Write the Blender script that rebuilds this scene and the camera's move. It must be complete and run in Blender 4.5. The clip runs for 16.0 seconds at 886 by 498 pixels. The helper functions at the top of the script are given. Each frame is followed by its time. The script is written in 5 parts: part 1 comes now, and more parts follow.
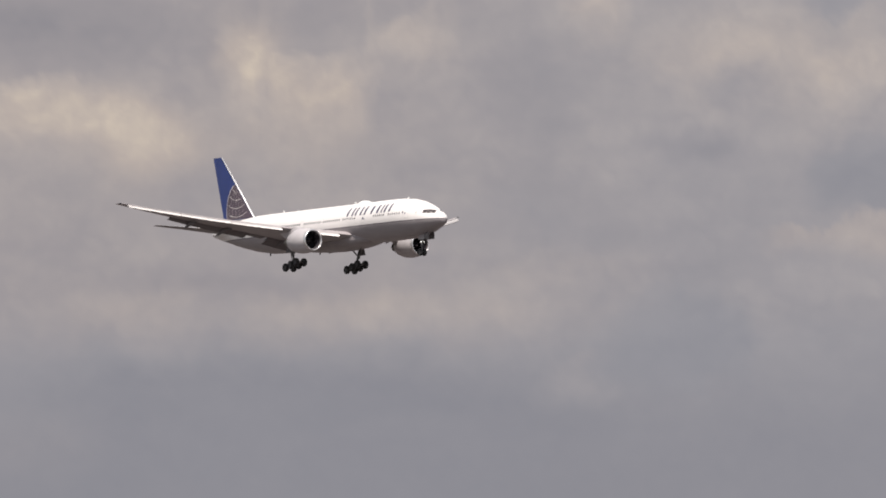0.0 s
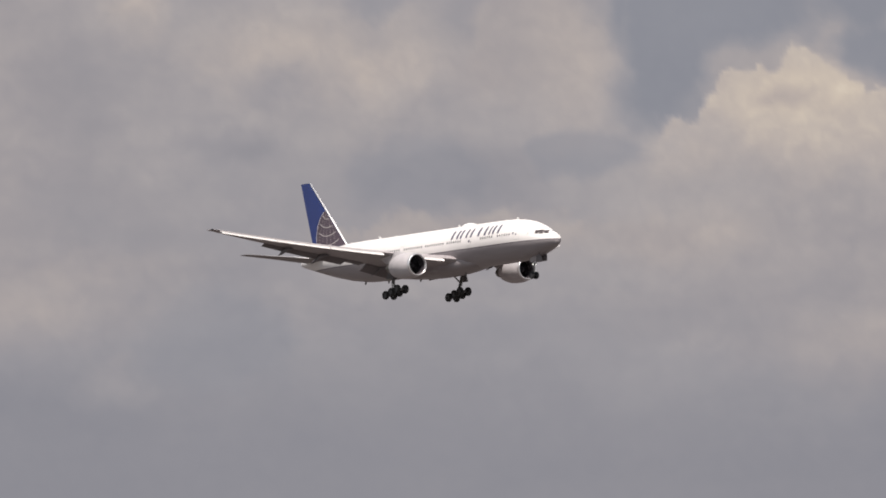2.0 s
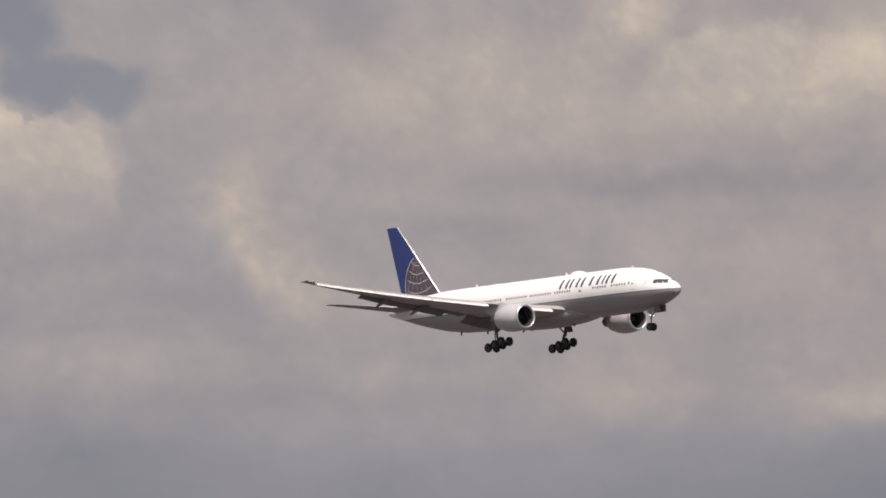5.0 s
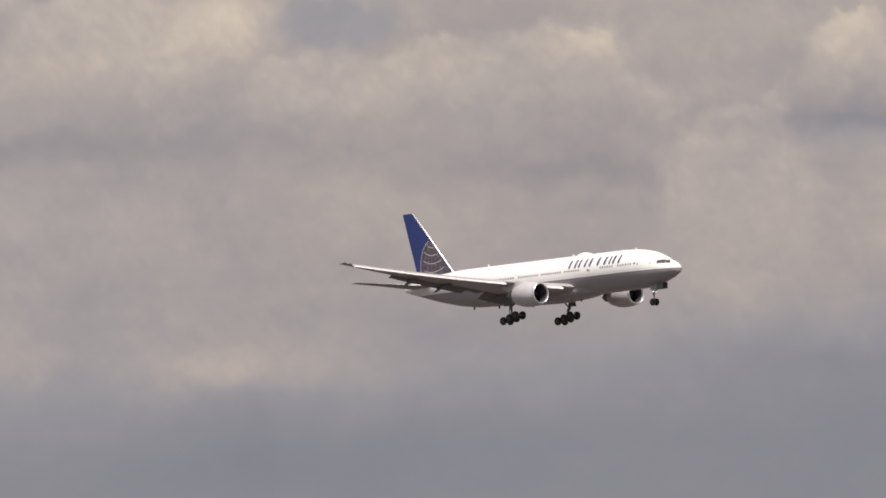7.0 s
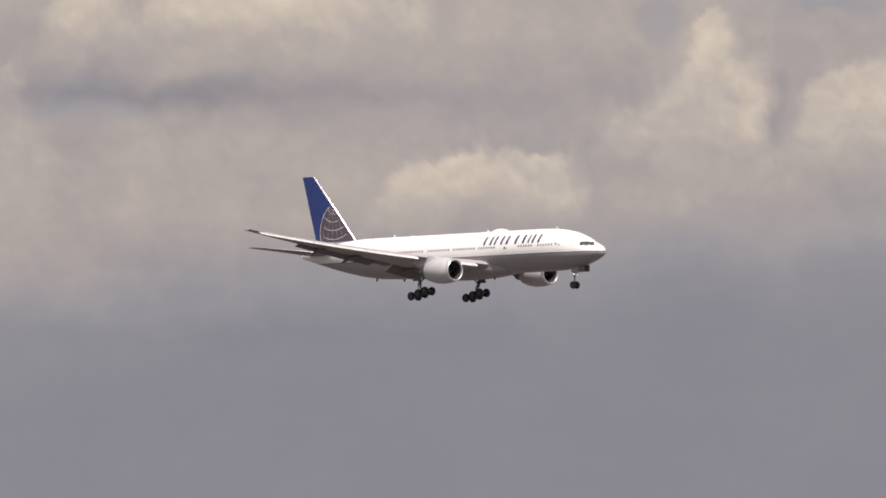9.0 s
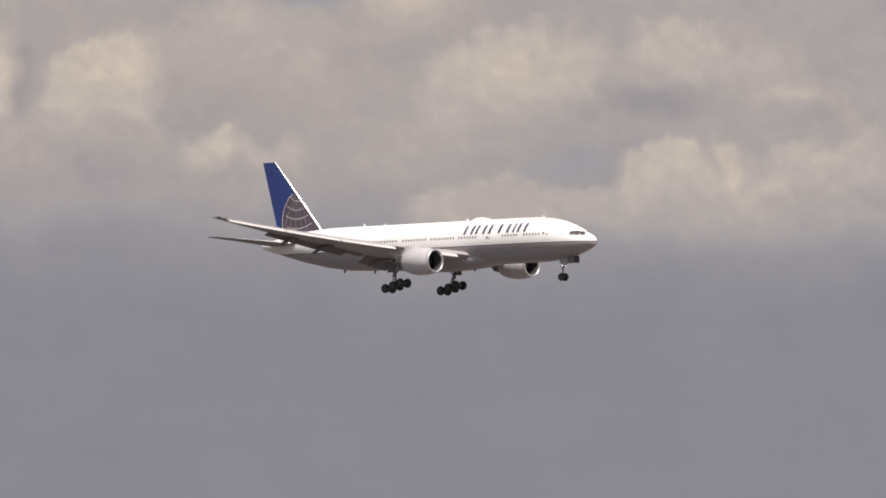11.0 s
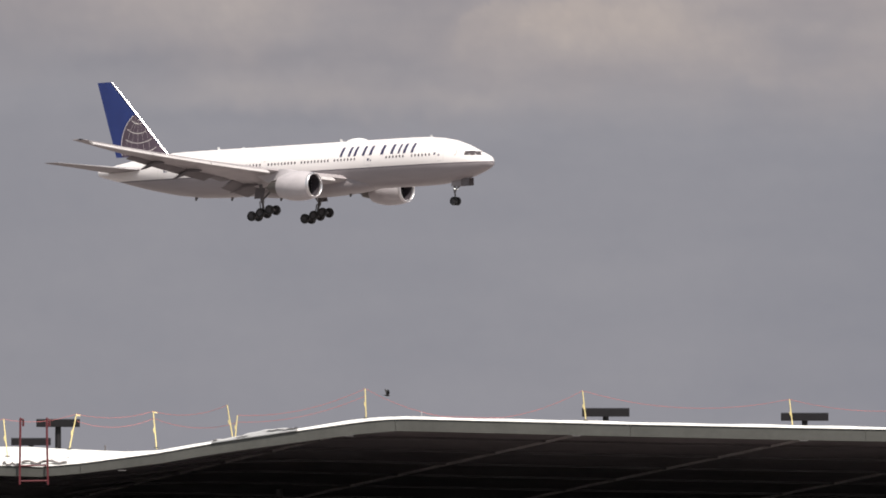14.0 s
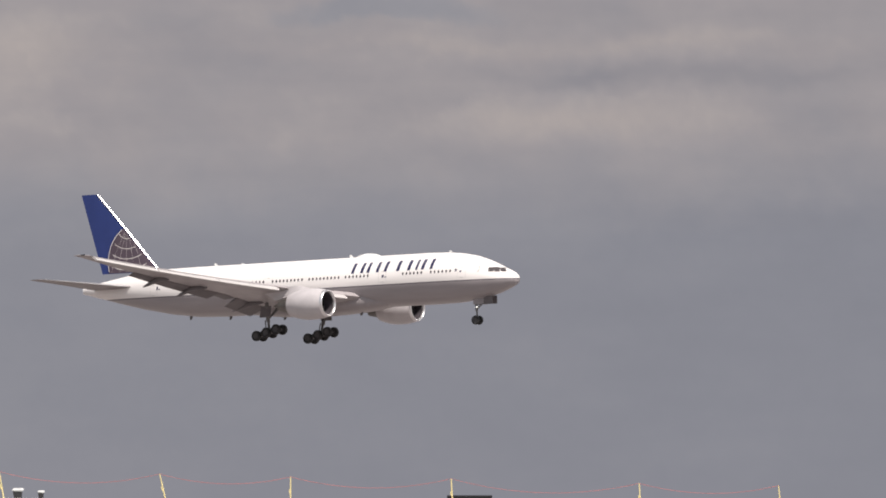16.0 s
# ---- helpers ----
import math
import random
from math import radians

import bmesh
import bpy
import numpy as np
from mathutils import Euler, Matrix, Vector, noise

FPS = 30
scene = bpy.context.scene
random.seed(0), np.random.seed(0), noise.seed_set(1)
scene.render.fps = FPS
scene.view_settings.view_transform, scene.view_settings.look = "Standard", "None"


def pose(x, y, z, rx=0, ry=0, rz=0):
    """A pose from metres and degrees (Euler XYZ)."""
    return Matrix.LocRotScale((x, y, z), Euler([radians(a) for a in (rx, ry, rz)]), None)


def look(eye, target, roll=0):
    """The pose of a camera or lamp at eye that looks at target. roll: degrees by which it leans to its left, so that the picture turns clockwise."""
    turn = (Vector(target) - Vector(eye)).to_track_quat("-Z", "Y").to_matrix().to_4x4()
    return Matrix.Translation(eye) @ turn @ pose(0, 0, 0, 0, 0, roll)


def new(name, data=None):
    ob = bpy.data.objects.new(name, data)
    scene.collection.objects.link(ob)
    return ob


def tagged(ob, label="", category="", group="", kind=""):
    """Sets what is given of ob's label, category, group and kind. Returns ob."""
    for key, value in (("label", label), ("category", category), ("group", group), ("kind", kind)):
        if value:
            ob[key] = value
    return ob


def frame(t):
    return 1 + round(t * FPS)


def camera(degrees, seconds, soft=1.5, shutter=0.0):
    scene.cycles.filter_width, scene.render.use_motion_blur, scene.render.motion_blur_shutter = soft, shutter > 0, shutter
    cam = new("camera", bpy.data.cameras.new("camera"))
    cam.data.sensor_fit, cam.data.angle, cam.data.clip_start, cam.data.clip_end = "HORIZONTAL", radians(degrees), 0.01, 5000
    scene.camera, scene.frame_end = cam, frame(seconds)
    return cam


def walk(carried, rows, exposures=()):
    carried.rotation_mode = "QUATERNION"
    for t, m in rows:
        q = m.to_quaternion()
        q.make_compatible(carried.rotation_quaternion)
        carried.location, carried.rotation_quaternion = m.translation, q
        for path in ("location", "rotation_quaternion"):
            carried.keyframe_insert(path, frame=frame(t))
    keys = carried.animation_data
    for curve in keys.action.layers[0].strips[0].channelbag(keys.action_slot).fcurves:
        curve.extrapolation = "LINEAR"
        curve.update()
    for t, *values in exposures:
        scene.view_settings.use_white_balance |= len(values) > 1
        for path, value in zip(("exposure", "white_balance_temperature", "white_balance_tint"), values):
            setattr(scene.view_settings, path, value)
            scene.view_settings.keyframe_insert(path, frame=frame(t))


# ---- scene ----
# ---- camera: held on a stand, panning with the airliner ----
cam = camera(3.6128, 16.0, soft=1.8)
EYE = (0.0, 0.0, 1.7)
PAN = (
    # seconds, tilt up, turn to the left (degrees)
    (0.0, 2.1250, 11.9851),
    (0.2, 2.1331, 11.8371),
    (0.3, 2.1361, 11.7282),
    (0.5, 2.1550, 11.3628),
    (0.7, 2.1574, 11.0673),
    (0.8, 2.1736, 10.9552),
    (1.0, 2.1827, 10.7981),
    (1.2, 2.2019, 10.6875),
    (1.3, 2.2004, 10.5940),
    (1.5, 2.2080, 10.3763),
    (1.7, 2.1802, 10.2850),
    (1.8, 2.1704, 10.2181),
    (2.0, 2.1297, 10.1043),
    (2.2, 2.1095, 9.9336),
    (2.3, 2.0979, 9.8037),
    (2.5, 2.0836, 9.5973),
    (2.7, 2.0642, 9.3443),
    (2.8, 2.0540, 9.2137),
    (3.0, 2.0236, 8.9773),
    (3.2, 2.0129, 8.7283),
    (3.3, 2.0151, 8.5858),
    (3.5, 2.0075, 8.2282),
    (3.7, 2.0072, 7.8382),
    (3.8, 2.0172, 7.6172),
    (4.0, 2.0305, 7.2671),
    (4.2, 2.0744, 7.3114),
    (4.3, 2.0936, 7.3414),
    (4.5, 2.1758, 7.2187),
    (4.7, 2.2283, 6.9249),
    (4.8, 2.2376, 6.8049),
    (5.0, 2.2541, 6.6678),
    (5.2, 2.2656, 6.5434),
    (5.9, 2.2149, 5.5768),
    (6.6, 2.1506, 4.5945),
    (7.3, 2.1043, 3.6047),
    (7.5, 2.1274, 3.2705),
    (7.7, 2.1155, 2.8505),
    (7.8, 2.1119, 2.6589),
    (8.0, 2.0928, 2.3832),
    (8.2, 2.0632, 2.1495),
    (8.3, 2.0564, 2.0691),
    (8.5, 2.0398, 1.8416),
    (8.7, 2.0202, 1.5162),
    (8.8, 2.0160, 1.3049),
    (9.0, 2.0121, 0.9219),
    (9.2, 2.0100, 0.6307),
    (9.3, 2.0120, 0.4586),
    (9.5, 2.0098, 0.0991),
    (9.7, 2.0029, -0.2328),
    (10.4, 1.9535, -1.2432),
    (11.1, 1.8864, -2.3115),
    (11.8, 1.8070, -3.4503),
    (12.0, 1.8439, -3.8675),
    (12.2, 1.8637, -4.1866),
    (12.3, 1.8644, -4.3053),
    (12.5, 1.8600, -4.5336),
    (12.7, 1.8222, -4.7613),
    (12.8, 1.8050, -4.9588),
    (13.0, 1.7309, -5.6491),
    (13.1, 1.6574, -5.9913),
    (13.2, 1.5722, -6.2834),
    (13.3, 1.5145, -6.5485),
    (13.5, 1.4290, -6.9329),
    (13.7, 1.3735, -7.2550),
    (13.8, 1.3471, -7.4179),
    (14.0, 1.3253, -7.8963),
    (14.2, 1.3012, -8.3159),
    (14.3, 1.2808, -8.4799),
    (14.4, 1.2815, -8.6340),
    (14.5, 1.2815, -8.8275),
    (14.7, 1.3224, -9.3365),
    (14.8, 1.3786, -9.4806),
    (14.9, 1.4540, -9.5327),
    (15.0, 1.4981, -9.5581),
    (15.1, 1.5234, -9.7033),
    (15.2, 1.5448, -9.9055),
    (15.3, 1.5663, -10.2112),
    (15.5, 1.5788, -10.6690),
    (15.7, 1.5934, -10.9124),
    (15.8, 1.6037, -11.1161),
    (15.9, 1.6137, -11.4423),
    (16.0, 1.6111, -11.8168),
)
walk(cam, [(t, pose(*EYE, 90 + tilt, 0, turn)) for t, tilt, turn in PAN],
     ((0.0, 0.18), (3.5, 0.18), (4.4, 0.10), (5.2, 0.10), (7.5, 0.16), (9.0, 0.18), (16.0, 0.18)))

# ---- world and sun ----
SUN_FROM = Vector((0.10, -0.50, 0.86)).normalized()
sun_data = bpy.data.lights.new("sun", "SUN")
sun_data.energy, sun_data.angle, sun_data.color = 5.0, radians(0.6), (1.0, 0.915, 0.85)
sun = new("sun", sun_data)
sun.matrix_world = look(SUN_FROM * 300, (0, 0, 0))
world = bpy.data.worlds.new("sky")
scene.world = world
world.use_nodes = True
wn, wl = world.node_tree.nodes, world.node_tree.links
sky = wn.new("ShaderNodeTexSky")
sky.sky_type, sky.sun_disc = "NISHITA", False
sky.sun_elevation = math.asin(SUN_FROM.z)
sky.sun_rotation = math.atan2(SUN_FROM.x, SUN_FROM.y)
wn["Background"].inputs["Strength"].default_value = 0.09
haze = wn.new("ShaderNodeHueSaturation")
haze.inputs["Saturation"].default_value = 0.3
wl.new(sky.outputs[0], haze.inputs["Color"])
wl.new(haze.outputs[0], wn["Background"].inputs["Color"])


# ---- materials ----
def material(name, color, rough=0.5, metal=0.0, grain=0.0, scale=1.0, bump=0.0, spec=0.5):
    """A painted, metal or mineral surface; grain varies its colour at two sizes."""
    m = bpy.data.materials.new(name)
    m.use_nodes = True
    n, l = m.node_tree.nodes, m.node_tree.links
    b = n["Principled BSDF"]
    b.inputs["Base Color"].default_value = (*color, 1)
    b.inputs["Roughness"].default_value = rough
    b.inputs["Metallic"].default_value = metal
    b.inputs["Specular IOR Level"].default_value = spec
    if grain:
        co = n.new("ShaderNodeTexCoord")
        fac = None
        for k, (s, w) in enumerate(((scale, 0.65), (scale * 9, 0.35))):
            t = n.new("ShaderNodeTexNoise")
            t.inputs["Scale"].default_value, t.inputs["Detail"].default_value = s, 5
            l.new(co.outputs["Object"], t.inputs["Vector"])
            q = n.new("ShaderNodeMath")
            q.operation = "MULTIPLY"
            q.inputs[1].default_value = w
            l.new(t.outputs["Fac"], q.inputs[0])
            if fac is None:
                fac = q
            else:
                a = n.new("ShaderNodeMath")
                a.operation = "ADD"
                l.new(fac.outputs[0], a.inputs[0])
                l.new(q.outputs[0], a.inputs[1])
                fac = a
        r = n.new("ShaderNodeMapRange")
        r.inputs["From Min"].default_value, r.inputs["From Max"].default_value = 0.3, 0.7
        r.inputs["To Min"].default_value, r.inputs["To Max"].default_value = 1 - grain, 1 + grain * 0.6
        l.new(fac.outputs[0], r.inputs["Value"])
        h = n.new("ShaderNodeHueSaturation")
        h.inputs["Color"].default_value = (*color, 1)
        l.new(r.outputs[0], h.inputs["Value"])
        l.new(h.outputs[0], b.inputs["Base Color"])
        if bump:
            u = n.new("ShaderNodeBump")
            u.inputs["Strength"].default_value, u.inputs["Distance"].default_value = bump, 0.05
            l.new(fac.outputs[0], u.inputs["Height"])
            l.new(u.outputs[0], b.inputs["Normal"])
    return m


def math_node(n, l, op, a, b=None):
    q = n.new("ShaderNodeMath")
    q.operation = op
    for i, v in enumerate((a, b)):
        if v is None:
            continue
        if isinstance(v, (int, float)):
            q.inputs[i].default_value = v
        else:
            l.new(v, q.inputs[i])
    return q.outputs[0]


def fuselage_paint():
    """White above a dark blue cheat line, light grey below, with soft dirt streaks."""
    m = material("fuselage_paint", (0.80, 0.80, 0.79), 0.32)
    n, l = m.node_tree.nodes, m.node_tree.links
    b = n["Principled BSDF"]
    co = n.new("ShaderNodeTexCoord")
    sep = n.new("ShaderNodeSeparateXYZ")
    l.new(co.outputs["Object"], sep.inputs[0])
    x, z = sep.outputs["X"], sep.outputs["Z"]
    rise = math_node(n, l, "MULTIPLY", math_node(n, l, "MAXIMUM", math_node(n, l, "SUBTRACT", -6.0, x), 0.0), 0.012)
    dz = math_node(n, l, "SUBTRACT", z, math_node(n, l, "ADD", rise, CHEAT_Z))
    dirt = n.new("ShaderNodeTexNoise")
    dirt.inputs["Scale"].default_value, dirt.inputs["Detail"].default_value = 1.0, 6
    mp = n.new("ShaderNodeMapping")
    mp.inputs["Scale"].default_value = (0.25, 1.2, 1.2)
    l.new(co.outputs["Object"], mp.inputs[0])
    l.new(mp.outputs[0], dirt.inputs["Vector"])
    low = n.new("ShaderNodeMix")
    low.data_type = "RGBA"
    low.inputs["A"].default_value, low.inputs["B"].default_value = (0.34, 0.313, 0.322, 1), (0.265, 0.243, 0.252, 1)
    l.new(dirt.outputs["Fac"], low.inputs["Factor"])
    up = n.new("ShaderNodeMix")
    up.data_type = "RGBA"
    up.inputs["A"].default_value, up.inputs["B"].default_value = (0.83, 0.80, 0.785, 1), (0.75, 0.72, 0.705, 1)
    l.new(dirt.outputs["Fac"], up.inputs["Factor"])
    m1 = n.new("ShaderNodeMix")
    m1.data_type = "RGBA"
    l.new(math_node(n, l, "GREATER_THAN", dz, 0.0), m1.inputs["Factor"])
    l.new(low.outputs["Result"], m1.inputs["A"])
    l.new(up.outputs["Result"], m1.inputs["B"])
    line = math_node(n, l, "LESS_THAN", math_node(n, l, "ABSOLUTE", dz), 0.055)
    m2 = n.new("ShaderNodeMix")
    m2.data_type = "RGBA"
    l.new(line, m2.inputs["Factor"])
    l.new(m1.outputs["Result"], m2.inputs["A"])
    m2.inputs["B"].default_value = (0.085, 0.075, 0.095, 1)
    l.new(m2.outputs["Result"], b.inputs["Base Color"])
    return m


CHEAT_Z = -0.58
M_FUSE = fuselage_paint()
M_WHITE = material("white_paint", (0.78, 0.78, 0.77), 0.35, grain=0.06, scale=0.7)
M_WING = material("wing_grey_paint", (0.36, 0.33, 0.335), 0.42, grain=0.18, scale=0.6)
M_FLAP = material("flap_grey_paint", (0.14, 0.125, 0.13), 0.5, grain=0.2, scale=0.8)
M_STAB = material("tailplane_grey_paint", (0.235, 0.213, 0.218), 0.45, grain=0.15, scale=0.8)
M_BELLY = material("belly_grey_paint", (0.295, 0.27, 0.278), 0.4, grain=0.15, scale=0.7)
M_BLUE = material("deep_blue_paint", (0.022, 0.040, 0.170), 0.4, grain=0.12, scale=0.5)
M_TITLE = material("navy_paint", (0.024, 0.025, 0.075), 0.45)
M_GLOBE = material("brown_grey_paint", (0.088, 0.064, 0.086), 0.45, grain=0.15, scale=0.8)
M_GOLD = material("pale_gold_paint", (0.80, 0.76, 0.72), 0.4)
M_METAL = material("bare_aluminium", (0.78, 0.77, 0.78), 0.36, 0.9, grain=0.05, scale=1.5)
M_CORE = material("engine_core_metal", (0.20, 0.19, 0.18), 0.45, 0.8, grain=0.25, scale=2)
M_FAN = material("fan_metal", (0.05, 0.045, 0.05), 0.45, 0.5)
M_DUCT = material("inlet_liner", (0.055, 0.048, 0.055), 0.6)
M_GEAR = material("gear_grey_paint", (0.13, 0.125, 0.125), 0.45, grain=0.2, scale=3)
M_TYRE = material("tyre_rubber", (0.022, 0.022, 0.023), 0.8, grain=0.2, scale=6)
M_PANE = material("cabin_pane_glass", (0.05, 0.045, 0.052), 0.15)
M_SCREEN = material("windscreen_glass", (0.075, 0.066, 0.068), 0.18)
M_RIM = material("dusty_wheel_rim", (0.05, 0.047, 0.05), 0.6, grain=0.2, scale=6)
M_GLASS = material("dark_cabin_glass", (0.012, 0.013, 0.016), 0.12)
M_ROOF = material("white_roof_membrane", (0.88, 0.88, 0.84), 0.6, grain=0.12, scale=0.35, bump=0.2)
M_FASCIA = material("weathered_grey_fascia", (0.09, 0.092, 0.083), 0.6, grain=0.3, scale=0.5, bump=0.2)
M_DARK = material("dark_steel", (0.11, 0.10, 0.10), 0.6, grain=0.3, scale=0.6)
# soffit grey raised to offset the roof's deep shade, purlins kept darker to even out
M_SOFFIT = material("lifted_soffit_boards", (0.30, 0.277, 0.29), 0.7, grain=0.35, scale=0.25)
M_PURLIN = material("dark_purlin_steel", (0.10, 0.09, 0.094), 0.7, grain=0.3, scale=0.5)
M_BEAM = material("grey_steel_beam", (0.60, 0.57, 0.56), 0.55, grain=0.25, scale=1.0)
M_YELLOW = material("yellow_painted_steel", (0.84, 0.71, 0.33), 0.5, grain=0.15, scale=4)
M_RED = material("red_painted_steel", (0.12, 0.018, 0.024), 0.55, grain=0.2, scale=4)
M_ROPE = material("faded_red_rope", (0.42, 0.14, 0.14), 0.8)
M_SLAT = material("pale_grey_slat_paint", (0.47, 0.45, 0.445), 0.4, grain=0.1, scale=1.0)
M_HAIR = material("door_outline_grey", (0.62, 0.61, 0.59), 0.5)
M_MEMB = material("grey_white_membrane", (0.48, 0.49, 0.49), 0.6, grain=0.15, scale=2)
M_NAC = material("nacelle_grey_paint", (0.49, 0.465, 0.475), 0.38, grain=0.1, scale=0.8)
M_LAMP = material("black_lamp_housing", (0.010, 0.009, 0.011), 0.6, grain=0.3, scale=2)
M_GRASS = material("dry_airfield_grass", (0.072, 0.060, 0.057), 0.9, grain=0.35, scale=0.02, bump=0.3)
M_CRATE = material("blue_grey_container_paint", (0.30, 0.30, 0.42), 0.6, grain=0.25, scale=0.8)
M_DIM = material("dim_container_paint", (0.19, 0.185, 0.215), 0.6, grain=0.3, scale=0.8)
M_BIRD = material("dark_feathers", (0.015, 0.014, 0.014), 0.8, grain=0.2, scale=20)


def glow(name, color, strength):
    m = bpy.data.materials.new(name)
    m.use_nodes = True
    b = m.node_tree.nodes["Principled BSDF"]
    b.inputs["Base Color"].default_value = (*color, 1)
    b.inputs["Emission Color"].default_value = (*color, 1)
    b.inputs["Emission Strength"].default_value = strength
    return m


M_LIGHT = glow("landing_light_lens", (1.0, 0.97, 0.9), 1.6)


# ---- mesh helpers ----
def part(name, bm, mat, parent=None, label="", smooth=None):
    """Links a bmesh as one mesh object under a thing or under a part."""
    me = bpy.data.meshes.new(name)
    bmesh.ops.recalc_face_normals(bm, faces=bm.faces[:])
    bm.to_mesh(me)
    bm.free()
    for q in mat if isinstance(mat, (list, tuple)) else [mat]:
        me.materials.append(q)
    if smooth is not None:
        me.shade_smooth()
        me.set_sharp_from_angle(angle=radians(smooth))
    ob = new(name, me)
    ob.parent = parent
    if label:
        tagged(ob, label)
    return ob


def rings(bm, loops, close=True, cap=True, wrap=False):
    """Skins closed loops of points one after the other."""
    vs = [[bm.verts.new(p) for p in lp] for lp in loops]
    m = len(vs)
    for i in range(m if wrap else m - 1):
        a, b = vs[i], vs[(i + 1) % m]
        k = len(a)
        for j in range(k if close else k - 1):
            bm.faces.new((a[j], a[(j + 1) % k], b[(j + 1) % k], b[j]))
    if cap and not wrap:
        bm.faces.new(vs[0])
        bm.faces.new(vs[-1][::-1])
    return vs


def box(bm, center, size, turn=None):
    m = Matrix.Translation(center) @ (turn.to_4x4() if turn else Matrix()) @ Matrix.Diagonal((*size, 1))
    return bmesh.ops.create_cube(bm, size=1, matrix=m)["verts"]


def tube(bm, a, b, r0, r1=None, n=12):
    a, b = Vector(a), Vector(b)
    r1 = r0 if r1 is None else r1
    q = (b - a).to_track_quat("Z", "Y").to_matrix()
    rings(bm, [[c + q @ Vector((r * math.cos(2 * math.pi * k / n), r * math.sin(2 * math.pi * k / n), 0)) for k in range(n)]
               for c, r in ((a, r0), (b, r1))])


def lathe(bm, profile, center=(0, 0, 0), n=40, axis="X", cap=True):
    """Turns (along, radius) pairs round an axis."""
    loops = []
    for u, r in profile:
        lp = []
        for k in range(n):
            a = 2 * math.pi * k / n
            c, s = r * math.cos(a), r * math.sin(a)
            lp.append(Vector(center) + Vector((u, c, s) if axis == "X" else (c, u, s) if axis == "Y" else (c, s, u)))
        loops.append(lp)
    return rings(bm, loops, cap=cap)


# ---- ground ----
bm = bmesh.new()
N_G = 24
rr = [0, 40, 150, 400, 800, 1500, 2600, 4000, 4900]
prev = None
for r in rr:
    ring = [bm.verts.new((0, 0, 0))] if r == 0 else [
        bm.verts.new((r * math.cos(2 * math.pi * k / N_G), r * math.sin(2 * math.pi * k / N_G), 0)) for k in range(N_G)]
    if prev:
        for k in range(N_G):
            if len(prev) == 1:
                bm.faces.new((prev[0], ring[k], ring[(k + 1) % N_G]))
            else:
                bm.faces.new((prev[k], ring[k], ring[(k + 1) % N_G], prev[(k + 1) % N_G]))
    prev = ring


def bounce_patch_on_grass():
    """Dry grass with an unseen pale patch, added to bounce light onto the airliner."""
    n, l = M_GRASS.node_tree.nodes, M_GRASS.node_tree.links
    b = n["Principled BSDF"]
    grass = b.inputs["Base Color"].links[0].from_socket
    co = n.new("ShaderNodeTexCoord")
    sep = n.new("ShaderNodeSeparateXYZ")
    l.new(co.outputs["Object"], sep.inputs[0])
    r = n.new("ShaderNodeMapRange")
    r.inputs["From Min"].default_value, r.inputs["From Max"].default_value = 60.0, 230.0
    l.new(math_node(n, l, "SUBTRACT", sep.outputs["X"], math_node(n, l, "MULTIPLY", math_node(n, l, "LESS_THAN", sep.outputs["Y"], 800.0), 9000.0)), r.inputs["Value"])
    patch_noise = n.new("ShaderNodeTexNoise")
    patch_noise.inputs["Scale"].default_value, patch_noise.inputs["Detail"].default_value = 0.05, 6
    l.new(co.outputs["Object"], patch_noise.inputs["Vector"])
    grey = n.new("ShaderNodeMix")
    grey.data_type = "RGBA"
    grey.inputs["A"].default_value, grey.inputs["B"].default_value = (0.24, 0.214, 0.208, 1), (0.185, 0.164, 0.158, 1)
    l.new(patch_noise.outputs["Fac"], grey.inputs["Factor"])
    mix = n.new("ShaderNodeMix")
    mix.data_type = "RGBA"
    l.new(r.outputs[0], mix.inputs["Factor"])
    l.new(grass, mix.inputs["A"])
    l.new(grey.outputs["Result"], mix.inputs["B"])
    l.new(mix.outputs["Result"], b.inputs["Base Color"])


bounce_patch_on_grass()
ground = part("ground", bm, M_GRASS)
tagged(ground, "flat dry airfield grass with an unseen pale patch added to bounce light", "ground", kind="structure")

# ---- sky backdrop: one curved sheet of cloud far behind everything ----
PER_RAD = 24859.1
U_MID, V_HORIZON, SKY_R = 5984.0, 1363.0, 4700.0


def slope_noise(u, v, size, seed):
    """Smooth random field (gradient noise) with features of the given size."""
    g = np.random.RandomState(seed).uniform(0, 2 * np.pi, (128, 128))
    gx, gy = np.cos(g), np.sin(g)
    t = seed * 0.7
    x = (u * np.cos(t) - v * np.sin(t)) / size + 500.3
    y = (u * np.sin(t) + v * np.cos(t)) / size + 500.7
    i, j = np.floor(x).astype(int), np.floor(y).astype(int)
    fx, fy = x - i, y - j
    wx, wy = fx ** 3 * (fx * (6 * fx - 15) + 10), fy ** 3 * (fy * (6 * fy - 15) + 10)

    def corner(a, b):
        k, m = (i + a) % 128, (j + b) % 128
        return gx[k, m] * (fx - a) + gy[k, m] * (fy - b)

    top = corner(0, 0) * (1 - wx) + corner(1, 0) * wx
    low = corner(0, 1) * (1 - wx) + corner(1, 1) * wx
    return 1.5 * (top * (1 - wy) + low * wy)


def billows(u, v, size, seed, octaves=4, gain=0.5):
    total, amp, norm = 0, 1.0, 0
    for k in range(octaves):
        total = total + amp * slope_noise(u, v, size / 2 ** k, seed + k * 17)
        norm += amp
        amp *= gain
    return total / norm * 1.4


def ease(x, a, b):
    t = np.clip((x - a) / (b - a), 0, 1)
    return t * t * (3 - 2 * t)


